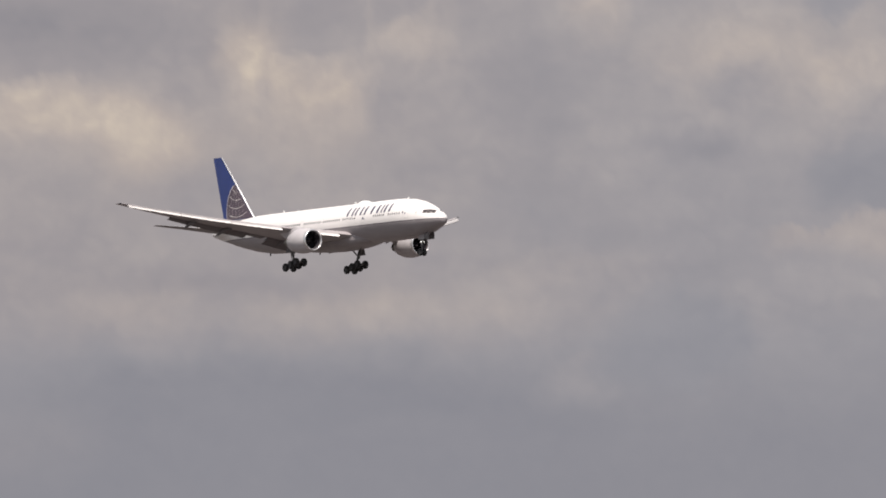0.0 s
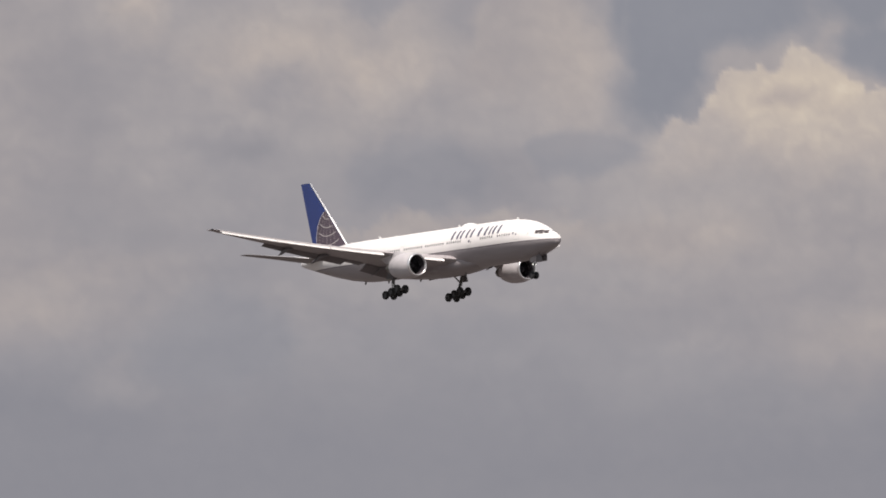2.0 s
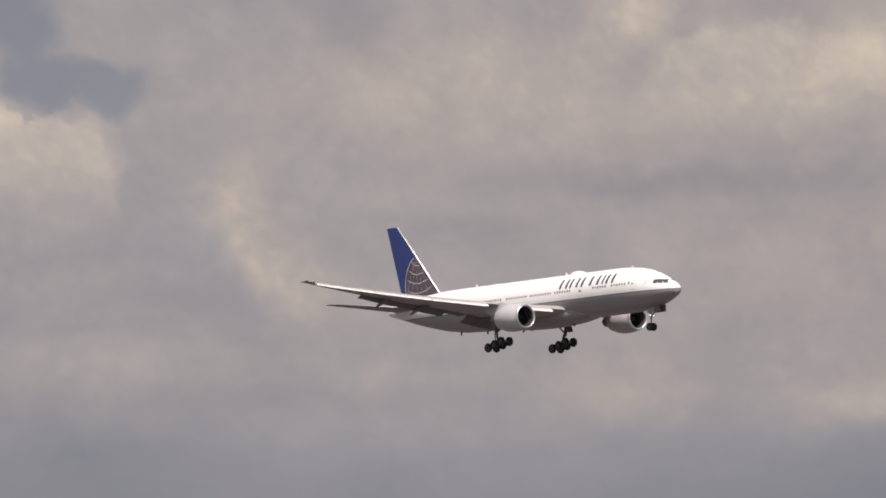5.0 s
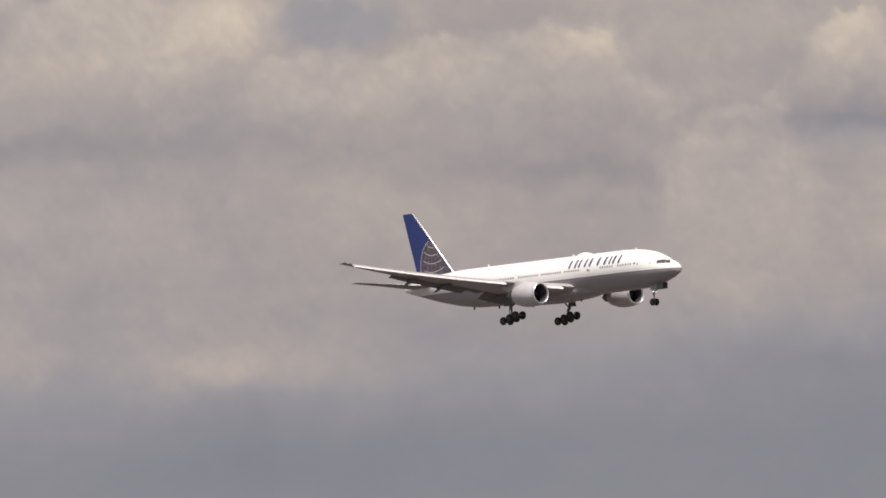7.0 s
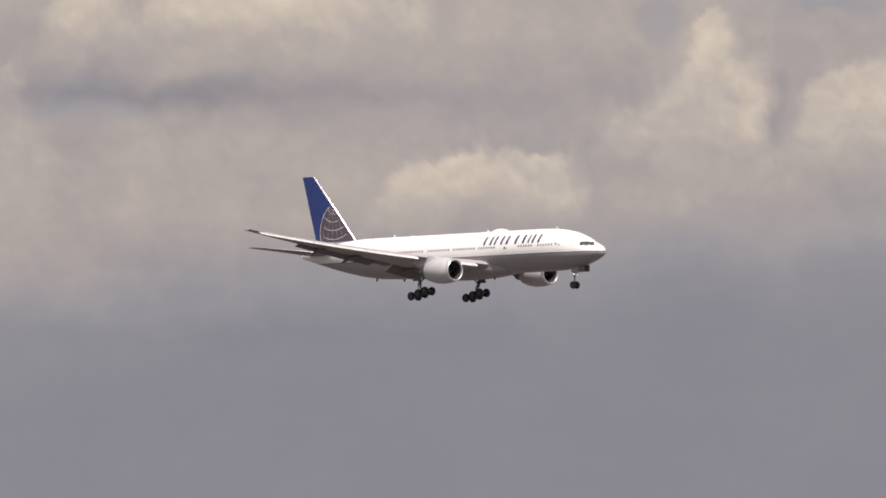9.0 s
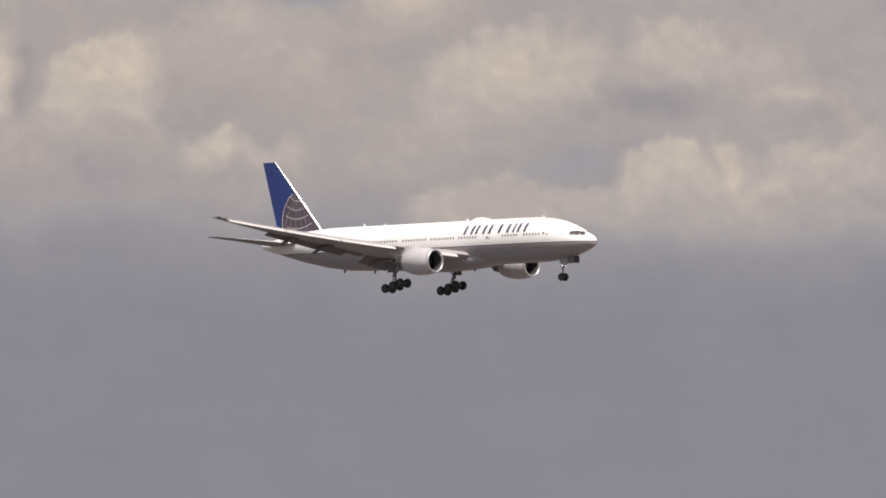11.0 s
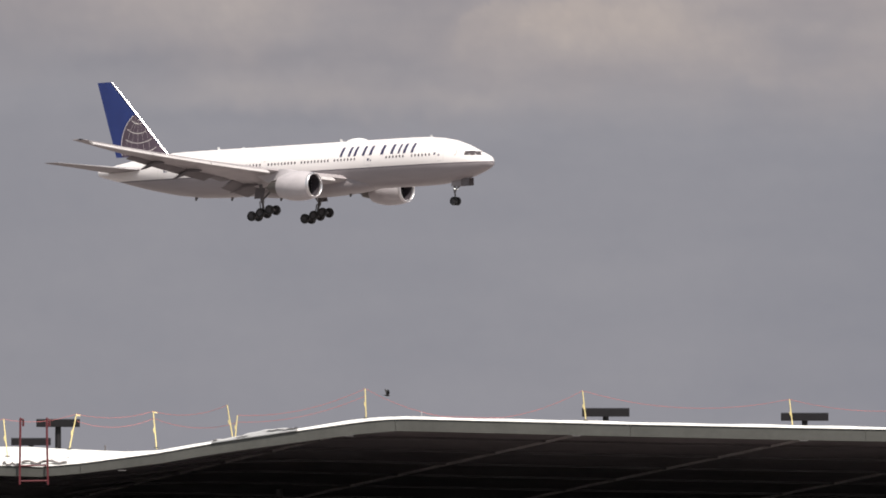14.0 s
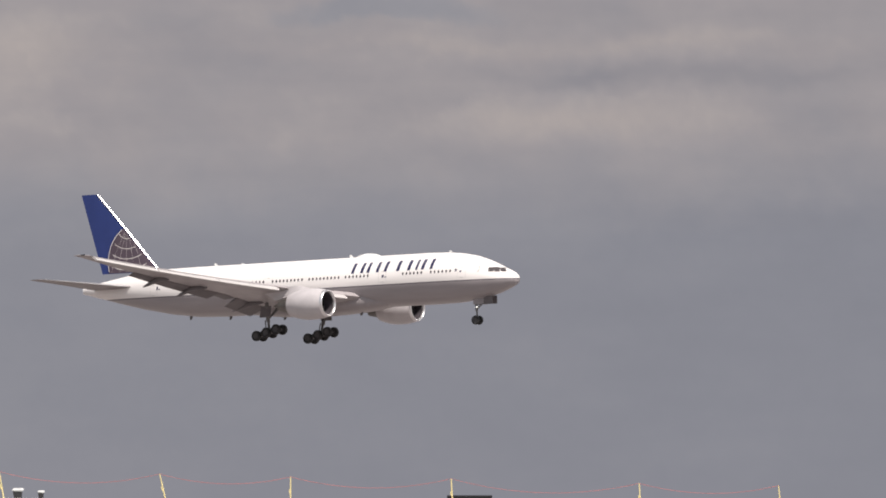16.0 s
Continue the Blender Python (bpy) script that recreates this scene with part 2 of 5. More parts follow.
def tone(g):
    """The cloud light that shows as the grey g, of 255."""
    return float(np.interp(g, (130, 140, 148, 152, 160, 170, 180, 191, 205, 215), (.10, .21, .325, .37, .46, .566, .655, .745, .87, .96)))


class Clouds:
    """The light of a cloud deck over a wide, low strip of sky."""

    def __init__(self, u, v):
        self.u = u + 34 * billows(u, v, 240, 3) + 12 * billows(u, v, 60, 5, 3)
        self.v = v + 26 * billows(u, v, 220, 4) + 11 * billows(u, v, 55, 6, 3)
        self.wu = u + 20 * billows(u, v, 120, 12, 4, 0.6)
        self.wv = v + 18 * billows(u, v, 120, 13, 4, 0.6)
        self.veil = billows(u, v, 170, 23, 3, 0.5)
        self.lump = billows(self.u, self.v, 150, 31, 5, 0.5)
        self.fine = billows(self.wu, self.wv, 64, 57, 4, 0.55)
        calm = np.interp(u, (8500, 9300), (1.0, 0.4))
        self.lump, self.fine = self.lump * calm, self.fine * calm
        # rounded heads with sharp creases between them, and their light from above
        head = [np.abs(billows(self.wu, self.wv + k, 95, 63, 3, 0.5)) for k in (0, 16)]
        self.heads = head[0] * 2.2 - 0.6
        self.relief = np.clip((head[1] - head[0]) * 2.0, -1, 1)
        self.curl = np.abs(billows(self.wu, self.wv, 34, 71, 3, 0.55)) * 2.2 - 0.6
        self.soft_n = billows(u, v * 1.5, 320, 41, 5)
        base = np.interp(u, (0, 1700, 2500, 3200, 5000, 6000, 7500, 8300, 9500, 12000), (660, 650, 760, 760, 600, 510, 540, 450, 560, 600))
        warm = 1 - ease(self.v, base - 180, base + 160)
        self.warm = warm
        glow_up = np.interp(u, (0, 1500, 2500, 4200, 8000, 8600, 12000), (.25, .25, .28, .31, .31, .24, .195))
        low = np.interp(u, (0, 1000, 1800, 4300, 5000, 6000, 7800, 8500, 9800, 10400, 12000), (.21, .22, .235, .22, .18, .18, .19, .255, .275, .205, .17))
        self.light = low + (glow_up - (low - .155)) * warm + (0.022 + 0.05 * warm) * self.soft_n + (0.010 + 0.032 * warm) * self.lump
        self.light += (0.004 + 0.014 * warm) * self.fine + (0.006 + 0.03 * warm) * calm * (self.relief + 0.6 * self.heads) * np.clip(0.6 + self.veil, 0, 2)
        bands = billows(u / 4.5, v, 70, 77, 4)
        self.light += (0.032 + 0.035 * (1.0 - calm)) * bands * (0.4 + 0.6 * warm)
        self.tint = np.clip(warm * 1.05 + 0.25 * self.soft_n * warm, 0, 1)
        self.tint = self.tint * np.interp(u, (0, 700, 1200, 1800, 2300, 2800, 4200, 8600, 10500, 12000), (0.72, 0.66, 0.46, 0.46, 0.62, 0.66, 1.0, 0.75, 0.7, 0.7))
        self.tint = np.maximum(self.tint, np.interp(u, (0, 4000, 6500, 8000, 8700, 12000), (.35, .4, .5, .45, .25, .2)))

    def near(self, u0, u1):
        """The columns of the field between two bearings."""
        return slice(None), slice(*np.searchsorted(uu, (u0, u1)))

    def patch(self, u, v, ru, rv, amount):
        """A soft lighter or darker place."""
        r2 = ((self.u - u) / ru) ** 2 + ((self.v - v) / rv) ** 2
        add = amount * np.exp(-r2 * 0.9) * np.clip(1 + 0.6 * self.lump, 0, 2)
        self.light += add
        self.tint = np.clip(self.tint + 2.2 * np.maximum(add, 0), 0, 1)

    def mass(self, outline, grey, depth, soft=9.0, billow=14.0, cover=0.85, relief=0.05, ends=35.0, drag=2.0):
        """A cloud body below an outline of (u, v) places: a billowing edge that fades downward."""
        pu, pv = zip(*outline)
        w = self.near(pu[0] - 120, pu[-1] + 120)
        wu, wv = self.wu[w], self.wv[w]
        top = np.interp(wu, pu, pv)
        slope = (np.interp(wu + 8, pu, pv) - np.interp(wu - 8, pu, pv)) / 16
        crest = min(pv)
        down = np.clip((wv - crest) / depth, 0, 1)
        blur = 0.8 * soft * (1 + 2.2 * down) * np.clip(1 + 1.3 * self.veil[w], 0.45, 3)
        blur = blur * (1 + drag * np.clip(slope, 0, 1.3) + 0.8 * np.clip(-slope - 0.6, 0, 1.2))
        edge = (wv - top + billow * self.heads[w] + 7 * self.fine[w] + 5 * self.curl[w]) / np.sqrt(1 + slope * slope)
        m = ease(edge, -blur, blur) * (1 - ease(wv - crest + 0.35 * depth * self.lump[w], 0.5 * depth, 1.25 * depth))
        m = m * ease(wu, pu[0] - ends, pu[0] + ends) * (1 - ease(wu, pu[-1] - ends, pu[-1] + ends))
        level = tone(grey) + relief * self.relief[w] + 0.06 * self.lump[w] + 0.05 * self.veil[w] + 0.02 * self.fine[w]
        self.light[w] += cover * m * (level - self.light[w])
        warm = 0.9 if grey > 160 else 0.55
        self.tint[w] += cover * m * (np.maximum(self.tint[w], warm) - self.tint[w])

    def wisp(self, line, width, amount):
        """A torn strand along a line of (u, v) places."""
        us = [p[0] for p in line]
        w = self.near(min(us) - 4 * width - 60, max(us) + 4 * width + 60)
        wu, wv = self.wu[w], self.wv[w]
        best = None
        for (a, b), (c, d) in zip(line[:-1], line[1:]):
            k = np.clip(((wu - a) * (c - a) + (wv - b) * (d - b)) / ((c - a) ** 2 + (d - b) ** 2), 0, 1)
            r = (wu - a - k * (c - a)) ** 2 + (wv - b - k * (d - b)) ** 2
            best = r if best is None else np.minimum(best, r)
        add = amount * np.exp(-best / width ** 2) * np.clip(1 + 1.0 * self.lump[w] + 0.5 * self.fine[w], 0, 2)
        self.light[w] += add
        self.tint[w] = np.clip(self.tint[w] + 2.2 * np.maximum(add, 0), 0, 1)

    def gap(self, u, v, ru, rv, amount, grey=141.0):
        """An opening with a fairly sharp edge through which higher, bluer sky shows."""
        r = np.sqrt(((self.u - u) / ru) ** 2 + ((self.v - v) / rv) ** 2) + 0.4 * self.lump
        k = amount * (1 - ease(r, 0.5, 1.2))
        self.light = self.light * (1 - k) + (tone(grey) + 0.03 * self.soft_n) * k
        self.tint = self.tint * (1 - k)

    def bank(self, u0, u1, v0, v1, grey, soft=20.0, lean=0.0):
        """A tall bright cloud wall with lumpy sides and a fading foot."""
        e = 16 * self.heads + 10 * self.fine
        m = ease(self.wu + e, u0 - soft, u0 + soft * .5) * (1 - ease(self.wu - e, u1 - soft * .5, u1 + soft))
        m = m * ease(self.wv, v0 - 30, v0 + 30) * (1 - ease(self.wv + 0.8 * e - lean * (self.wu - u1), v1 - 90, v1 + 25))
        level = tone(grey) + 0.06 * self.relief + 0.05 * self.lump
        self.light += 0.9 * m * (np.maximum(level, self.light) - self.light)
        self.tint = np.maximum(self.tint, m)


def first_clouds(c):
    c.patch(110, 45, 300, 62, -0.13)
    c.mass(((-200, 170), (-60, 148), (60, 132), (150, 138), (215, 165), (280, 205), (340, 240), (400, 300)), 170, 150, 16, 12, 0.75)
    c.patch(80, 195, 170, 45, 0.08)
    c.patch(265, 260, 90, 60, 0.16)
    c.patch(430, 80, 60, 60, 0.12)
    c.mass(((380, 190), (400, 110), (425, 60), (455, 50), (480, 100), (530, 105), (590, 108), (640, 130), (660, 165), (664, 260)), 173, 185, 20, 14, 0.8)
    c.wisp(((430, 80), (470, 130), (540, 160), (600, 165)), 36, 0.08)
    c.mass(((645, 120), (665, 50), (700, 25), (760, 28), (795, 60), (812, 130)), 172, 110, 20, 12, 0.7)
    c.mass(((990, 70), (1010, 10), (1050, -20), (1095, -5), (1118, 50)), 170, 85, 16, 10, 0.7)
    c.patch(1240, 90, 110, 80, 0.08)
    c.patch(1440, 110, 200, 100, 0.09)
    c.patch(930, 190, 110, 120, -0.05)
    c.patch(560, 555, 420, 60, 0.09)
    c.patch(420, 500, 240, 32, -0.11)
    c.patch(1000, 470, 130, 30, 0.06)
    c.mass(((955, 690), (985, 640), (1030, 622), (1075, 632), (1098, 665), (1108, 710)), 156, 90, 10, 10, 0.5)
    c.gap(1210, 600, 150, 100, 0.35, 143)
    c.gap(1500, 0, 70, 35, 0.45)
    c.gap(1545, 310, 150, 80, 0.35)
    c.patch(1235, 265, 60, 30, -0.10)
    c.patch(500, 680, 330, 45, -0.07)
    c.patch(30, 790, 130, 60, 0.06)
    c.patch(520, 250, 120, 60, 0.08)


def second_clouds(c):
    c.patch(1700, 95, 60, 45, -0.11)
    c.patch(1200, 450, 220, 120, -0.05)
    c.patch(1500, 90, 200, 80, 0.06)
    c.patch(1830, 120, 70, 120, 0.09)
    c.gap(1990, 110, 105, 150, 1.0)
    c.gap(2090, 20, 240, 75, 1.0)
    c.gap(2390, 85, 120, 60, 1.0)
    c.gap(2350, -20, 110, 90, 1.0)
    c.gap(2515, 105, 62, 55, 0.9)
    c.gap(1850, 270, 110, 45, 0.5)
    c.patch(1510, 300, 170, 80, -0.06)
    c.patch(1700, 320, 130, 60, -0.09)
    # cloud side against the blue gap, then the large cumulus
    c.mass(((1640, 40), (1700, -60), (1780, -120), (1850, -80), (1876, 20), (1890, 80), (1925, 150), (1930, 260)), 166, 330, 9, 9, 0.55, 0.02)
    c.mass(((1365, 420), (1450, 402), (1500, 386), (1570, 366), (1640, 378), (1720, 360), (1800, 376), (1862, 392), (1885, 440)), 164, 95, 10, 9, 0.7)
    c.mass(((1940, 330), (1975, 230), (2005, 200), (2050, 212), (2072, 165), (2105, 130), (2155, 112), (2192, 116), (2206, 90), (2245, 82), (2290, 112),
            (2318, 132), (2340, 152), (2395, 154), (2455, 148), (2490, 168), (2507, 205), (2518, 240), (2526, 310)), 181, 215, 7, 14, 0.92, 0.05, 14, 0.5)
    c.patch(2230, 165, 90, 40, 0.09)
    c.patch(2215, 178, 44, 18, -0.20)
    c.patch(2150, 250, 120, 40, 0.04)
    c.patch(2030, 420, 110, 45, 0.10)
    c.mass(((1780, 480), (1810, 420), (1870, 385), (1960, 380), (2020, 400), (2060, 450)), 161, 90, 22, 10, 0.4)
    c.patch(2250, 390, 300, 40, -0.04)
    c.patch(1800, 560, 500, 50, -0.03)


def third_clouds(c):
    c.gap(2625, 380, 85, 75, 0.35, 149)
    c.mass(((2560, 330), (2600, 280), (2660, 262), (2720, 270), (2800, 285), (2860, 270), (2930, 300), (2990, 350)), 160, 130, 18, 12, 0.45)
    c.wisp(((2720, 290), (2740, 345), (2765, 400), (2840, 450)), 60, 0.12)
    c.wisp(((2720, 310), (2760, 390)), 26, 0.05)
    c.mass(((2812, 480), (2835, 425), (2890, 430), (2960, 455), (3060, 480), (3120, 520)), 166, 110, 22, 12, 0.5)
    c.patch(2560, 500, 110, 50, -0.05)
    c.patch(2940, -10, 60, 55, -0.10)
    c.patch(3060, 110, 300, 90, 0.12)
    c.mass(((3020, 120), (3090, 20), (3180, -10), (3330, 0), (3400, -40), (3440, -80), (3480, -30), (3500, 40), (3560, 60)), 172, 220, 24, 14, 0.6)
    c.patch(3440, -40, 60, 45, 0.16)
    c.mass(((3440, 90), (3480, 25), (3560, -10), (3700, -20), (3820, 0), (3900, 60)), 181, 170, 24, 12, 0.7)
    c.patch(3520, 150, 160, 40, 0.08)
    c.patch(3560, 265, 420, 32, -0.12)
    c.patch(3050, 345, 250, 40, -0.06)
    c.patch(3320, 640, 240, 40, 0.05)
    c.patch(3830, 675, 160, 45, 0.10)
    c.patch(2500, 590, 350, 60, 0.04)
    c.patch(2900, 650, 350, 30, -0.05)
    c.patch(2430, 740, 260, 110, -0.09)


def fourth_clouds(c):
    c.patch(3830, 40, 100, 60, 0.16)
    c.mass(((3880, 170), (3915, 105), (3990, 92), (4060, 120), (4130, 100), (4190, 70), (4260, 55), (4340, 62), (4400, 45), (4470, 55), (4530, 62),
            (4552, 100), (4600, 150), (4660, 190)), 178, 165, 14, 13, 0.85)
    c.gap(4045, 42, 140, 52, 0.55, 146)
    c.patch(4335, 88, 60, 24, -0.07)
    c.patch(4500, 95, 70, 40, 0.08)
    c.patch(4430, 303, 300, 26, -0.10)
    c.mass(((4605, 430), (4622, 300), (4650, 262), (4640, 240), (4690, 208), (4745, 194), (4795, 190), (4815, 162), (4836, 172), (4842, 230), (4880, 290),
            (4900, 420)), 173, 290, 11, 12, 0.8, 0.05, 30)
    c.patch(4720, 520, 120, 70, 0.08)
    c.gap(4955, 240, 120, 50, 0.35, 148)
    c.patch(4500, 270, 120, 70, -0.07)
    c.mass(((4860, 130), (4885, 60), (4920, 20), (4970, 12), (5005, 50), (5040, 70), (5085, 40), (5100, -10), (5200, -40), (5330, -30), (5400, 20), (5480, 50),
            (5560, 40)), 187, 165, 13, 12, 0.9)
    c.patch(5200, 40, 150, 45, 0.16)
    c.patch(4940, 60, 50, 40, 0.08)
    c.patch(5150, 140, 220, 30, 0.06)
    c.patch(5140, 212, 360, 27, -0.20)
    c.mass(((5000, 330), (5040, 270), (5130, 245), (5240, 240), (5350, 262), (5430, 300)), 166, 110, 20, 10, 0.45)
    c.patch(3950, 655, 190, 40, 0.10)
    c.patch(3950, 810, 330, 110, -0.07)
    c.patch(4300, 560, 250, 35, -0.04)
    c.patch(4430, 140, 120, 70, -0.08)
    c.patch(4480, 420, 140, 90, -0.07)
    c.wisp(((4470, 60), (4520, 90), (4560, 130), (4610, 190)), 26, 0.07)


def fifth_clouds(c):
    c.mass(((5425, 445), (5461, 400), (5511, 345), (5581, 325), (5628, 320), (5646, 300), (5668, 325), (5731, 330), (5781, 310), (5811, 322), (5833, 367),
            (5850, 440)), 187, 130, 9, 13, 0.92, 0.06, 18)
    c.patch(5580, 362, 80, 28, 0.08)
    c.patch(5860, 180, 80, 60, -0.06)
    c.patch(5760, 80, 190, 70, 0.10)
    c.gap(5960, 80, 60, 50, 0.4, 150)
    c.mass(((5840, 360), (5880, 250), (5960, 225), (6005, 170), (6028, 110), (6032, 75), (6060, 60), (6084, 72), (6096, 110), (6110, 150), (6150, 175),
            (6172, 215), (6165, 330)), 183, 270, 9, 14, 0.85, 0.06, 26)
    c.patch(6055, 110, 34, 40, 0.12)
    c.wisp(((6120, 185), (6148, 220), (6125, 270)), 24, 0.14)
    c.wisp(((6182, 200), (6176, 290)), 18, -0.09)
    c.gap(6265, 65, 90, 24, 0.5, 149)
    c.mass(((6195, 330), (6217, 245), (6240, 190), (6300, 165), (6350, 155), (6390, 170), (6420, 240), (6428, 330)), 184, 190, 11, 14, 0.85, 0.06, 26)
    c.patch(6340, 190, 70, 40, 0.08)
    c.mass(((6400, 180), (6430, 110), (6540, 75), (6640, 95), (6720, 150)), 174, 130, 20, 10, 0.7)
    c.mass(((6448, 425), (6470, 360), (6510, 340), (6548, 318), (6580, 355), (6630, 358), (6652, 395), (6670, 440)), 183, 95, 11, 12, 0.9, 0.05, 20)
    c.gap(6700, 75, 80, 28, 0.5, 149)
    c.patch(6600, 230, 180, 60, 0.07)
    c.patch(6850, 90, 110, 60, 0.16)
    c.patch(5200, 430, 260, 60, 0.05)
    c.patch(6300, 470, 350, 34, 0.05)
    c.patch(5150, 640, 400, 35, -0.05)
    c.patch(6000, 400, 140, 40, 0.07)


def sixth_clouds(c):
    c.mass(((6880, 250), (6940, 180), (7010, 150), (7080, 140), (7150, 142), (7195, 170), (7230, 240)), 185, 190, 22, 16, 0.75)
    c.patch(7090, 215, 70, 50, 0.07)
    c.mass(((7245, 210), (7270, 150), (7330, 130), (7400, 132), (7450, 165), (7520, 200), (7570, 260)), 180, 135, 16, 12, 0.8)
    c.patch(7265, 280, 95, 35, -0.13)
    c.patch(7620, 300, 80, 34, -0.07)
    c.mass(((6860, 440), (6920, 415), (7000, 412), (7080, 420), (7150, 432), (7215, 425), (7240, 470)), 178, 120, 14, 9, 0.75)
    c.gap(7140, 385, 75, 32, 0.55, 153)
    c.mass(((7215, 420), (7240, 368), (7290, 345), (7350, 340), (7400, 352), (7440, 365), (7480, 390), (7520, 400), (7560, 450)), 183, 150, 12, 10, 0.85)
    c.wisp(((7388, 358), (7398, 378), (7412, 396)), 13, -0.10)
    c.wisp(((7425, 372), (7440, 400)), 18, 0.10)
    c.wisp(((7480, 270), (7540, 262), (7600, 278), (7640, 308), (7680, 338)), 19, 0.09)
    c.mass(((7480, 400), (7510, 350), (7560, 335), (7620, 350), (7678, 322), (7730, 380), (7790, 412), (7880, 450), (7950, 505)), 176, 150, 13, 10, 0.8)
    c.mass(((7180, 470), (7300, 440), (7450, 435), (7600, 445), (7760, 460), (7900, 500)), 170, 100, 24, 10, 0.5)
    c.gap(7790, 165, 100, 80, 1.0, 146)
    c.bank(7850, 8078, 60, 335, 185, 20.0, 0.15)
    c.mass(((7755, 330), (7775, 260), (7800, 228), (7850, 222), (7900, 232)), 182, 130, 9, 8, 0.85, 0.05, 15)
    c.bank(8062, 8222, 60, 372, 202, 10.0, 0.55)
    c.gap(8066, 182, 20, 22, 0.8, 150)
    c.patch(8010, 330, 120, 40, -0.05)
    c.patch(8340, 170, 90, 60, -0.08)
    c.patch(8330, 255, 80, 50, 0.07)


def last_clouds(c):
    c.mass(((8520, 230), (8560, 165), (8640, 140), (8760, 140), (8860, 170), (8960, 230)), 172, 160, 20, 12, 0.65)
    c.patch(8450, 180, 120, 50, -0.08)
    c.patch(8330, 320, 120, 50, 0.04)
    c.patch(8560, 370, 170, 80, -0.09)
    c.patch(8330, 400, 150, 50, 0.06)
    c.patch(9040, 290, 250, 60, 0.07)
    c.patch(9200, 520, 260, 30, 0.07)
    c.patch(9100, 450, 350, 26, -0.08)
    c.patch(9150, 555, 350, 18, -0.06)
    c.mass(((9400, 430), (9440, 372), (9520, 346), (9640, 340), (9760, 336), (9850, 362), (9920, 400), (9990, 430)), 164, 125, 14, 8, 0.6, 0.02, 50)
    c.patch(9650, 390, 180, 40, 0.05)
    c.patch(9500, 305, 260, 30, -0.15)
    c.mass(((10290, 455), (10330, 430), (10400, 420), (10460, 432), (10500, 462)), 158, 50, 10, 5, 0.6, 0.01, 25)
    c.patch(10100, 330, 500, 60, 0.05)
    c.mass(((10920, 490), (10980, 458), (11060, 452), (11130, 420), (11200, 394), (11330, 385), (11480, 392), (11600, 420), (11700, 470)), 159, 100, 18, 6, 0.6, 0.02, 50)
    c.patch(11350, 430, 220, 35, 0.06)
    c.patch(10000, 470, 150, 24, 0.04)
    c.gap(11010, 240, 190, 24, 0.6)
    c.patch(11500, 355, 350, 17, -0.10)
    c.patch(11300, 300, 600, 20, 0.05)
    c.patch(11700, 620, 300, 60, -0.06)


uu = np.concatenate([np.arange(-1500, -200, 40.0), np.arange(-200, 12200, 6.0), np.arange(12200, 13501, 40.0)])
vv = np.concatenate([np.arange(-900, -300, 60.0), np.arange(-300, 1200, 6.0), np.arange(1200, 1501, 60.0)])
GU, GV = np.meshgrid(uu, vv)
deck = Clouds(GU, GV)
for kind in (first_clouds, second_clouds, third_clouds, fourth_clouds, fifth_clouds, sixth_clouds, last_clouds):
    kind(deck)
detail = np.abs(billows(deck.wu, deck.wv, 58, 83, 4, 0.6)) * 2.2 - 0.55 + 0.5 * deck.curl
deck.light += 0.11 * detail * np.clip(deck.light - 0.36, 0, 0.35) + 0.006 * detail * deck.warm
light = np.clip(0.33 + 1.12 * (deck.light - 0.325) + 0.008 * billows(GU, GV, 26, 91, 3), 0, 1)
az, el = (GU - U_MID) / PER_RAD, (V_HORIZON - GV) / PER_RAD
co = np.stack([SKY_R * np.sin(az), SKY_R * np.cos(az), EYE[2] + SKY_R * np.tan(el)], -1).reshape(-1, 3)
nv, nu = GU.shape
idx = np.arange(nv * nu).reshape(nv, nu)
quads = np.stack([idx[:-1, :-1], idx[:-1, 1:], idx[1:, 1:], idx[1:, :-1]], -1).reshape(-1, 4)
sky_mesh = bpy.data.meshes.new("backdrop")
sky_mesh.vertices.add(len(co))
sky_mesh.vertices.foreach_set("co", co.ravel())
sky_mesh.loops.add(quads.size)
sky_mesh.loops.foreach_set("vertex_index", quads.ravel())
sky_mesh.polygons.add(len(quads))
sky_mesh.polygons.foreach_set("loop_start", np.arange(0, quads.size, 4))
sky_mesh.update(calc_edges=True)
field = sky_mesh.attributes.new("cloud", "FLOAT", "POINT")
field.data.foreach_set("value", light.ravel())
field = sky_mesh.attributes.new("warmth", "FLOAT", "POINT")
field.data.foreach_set("value", deck.tint.ravel())


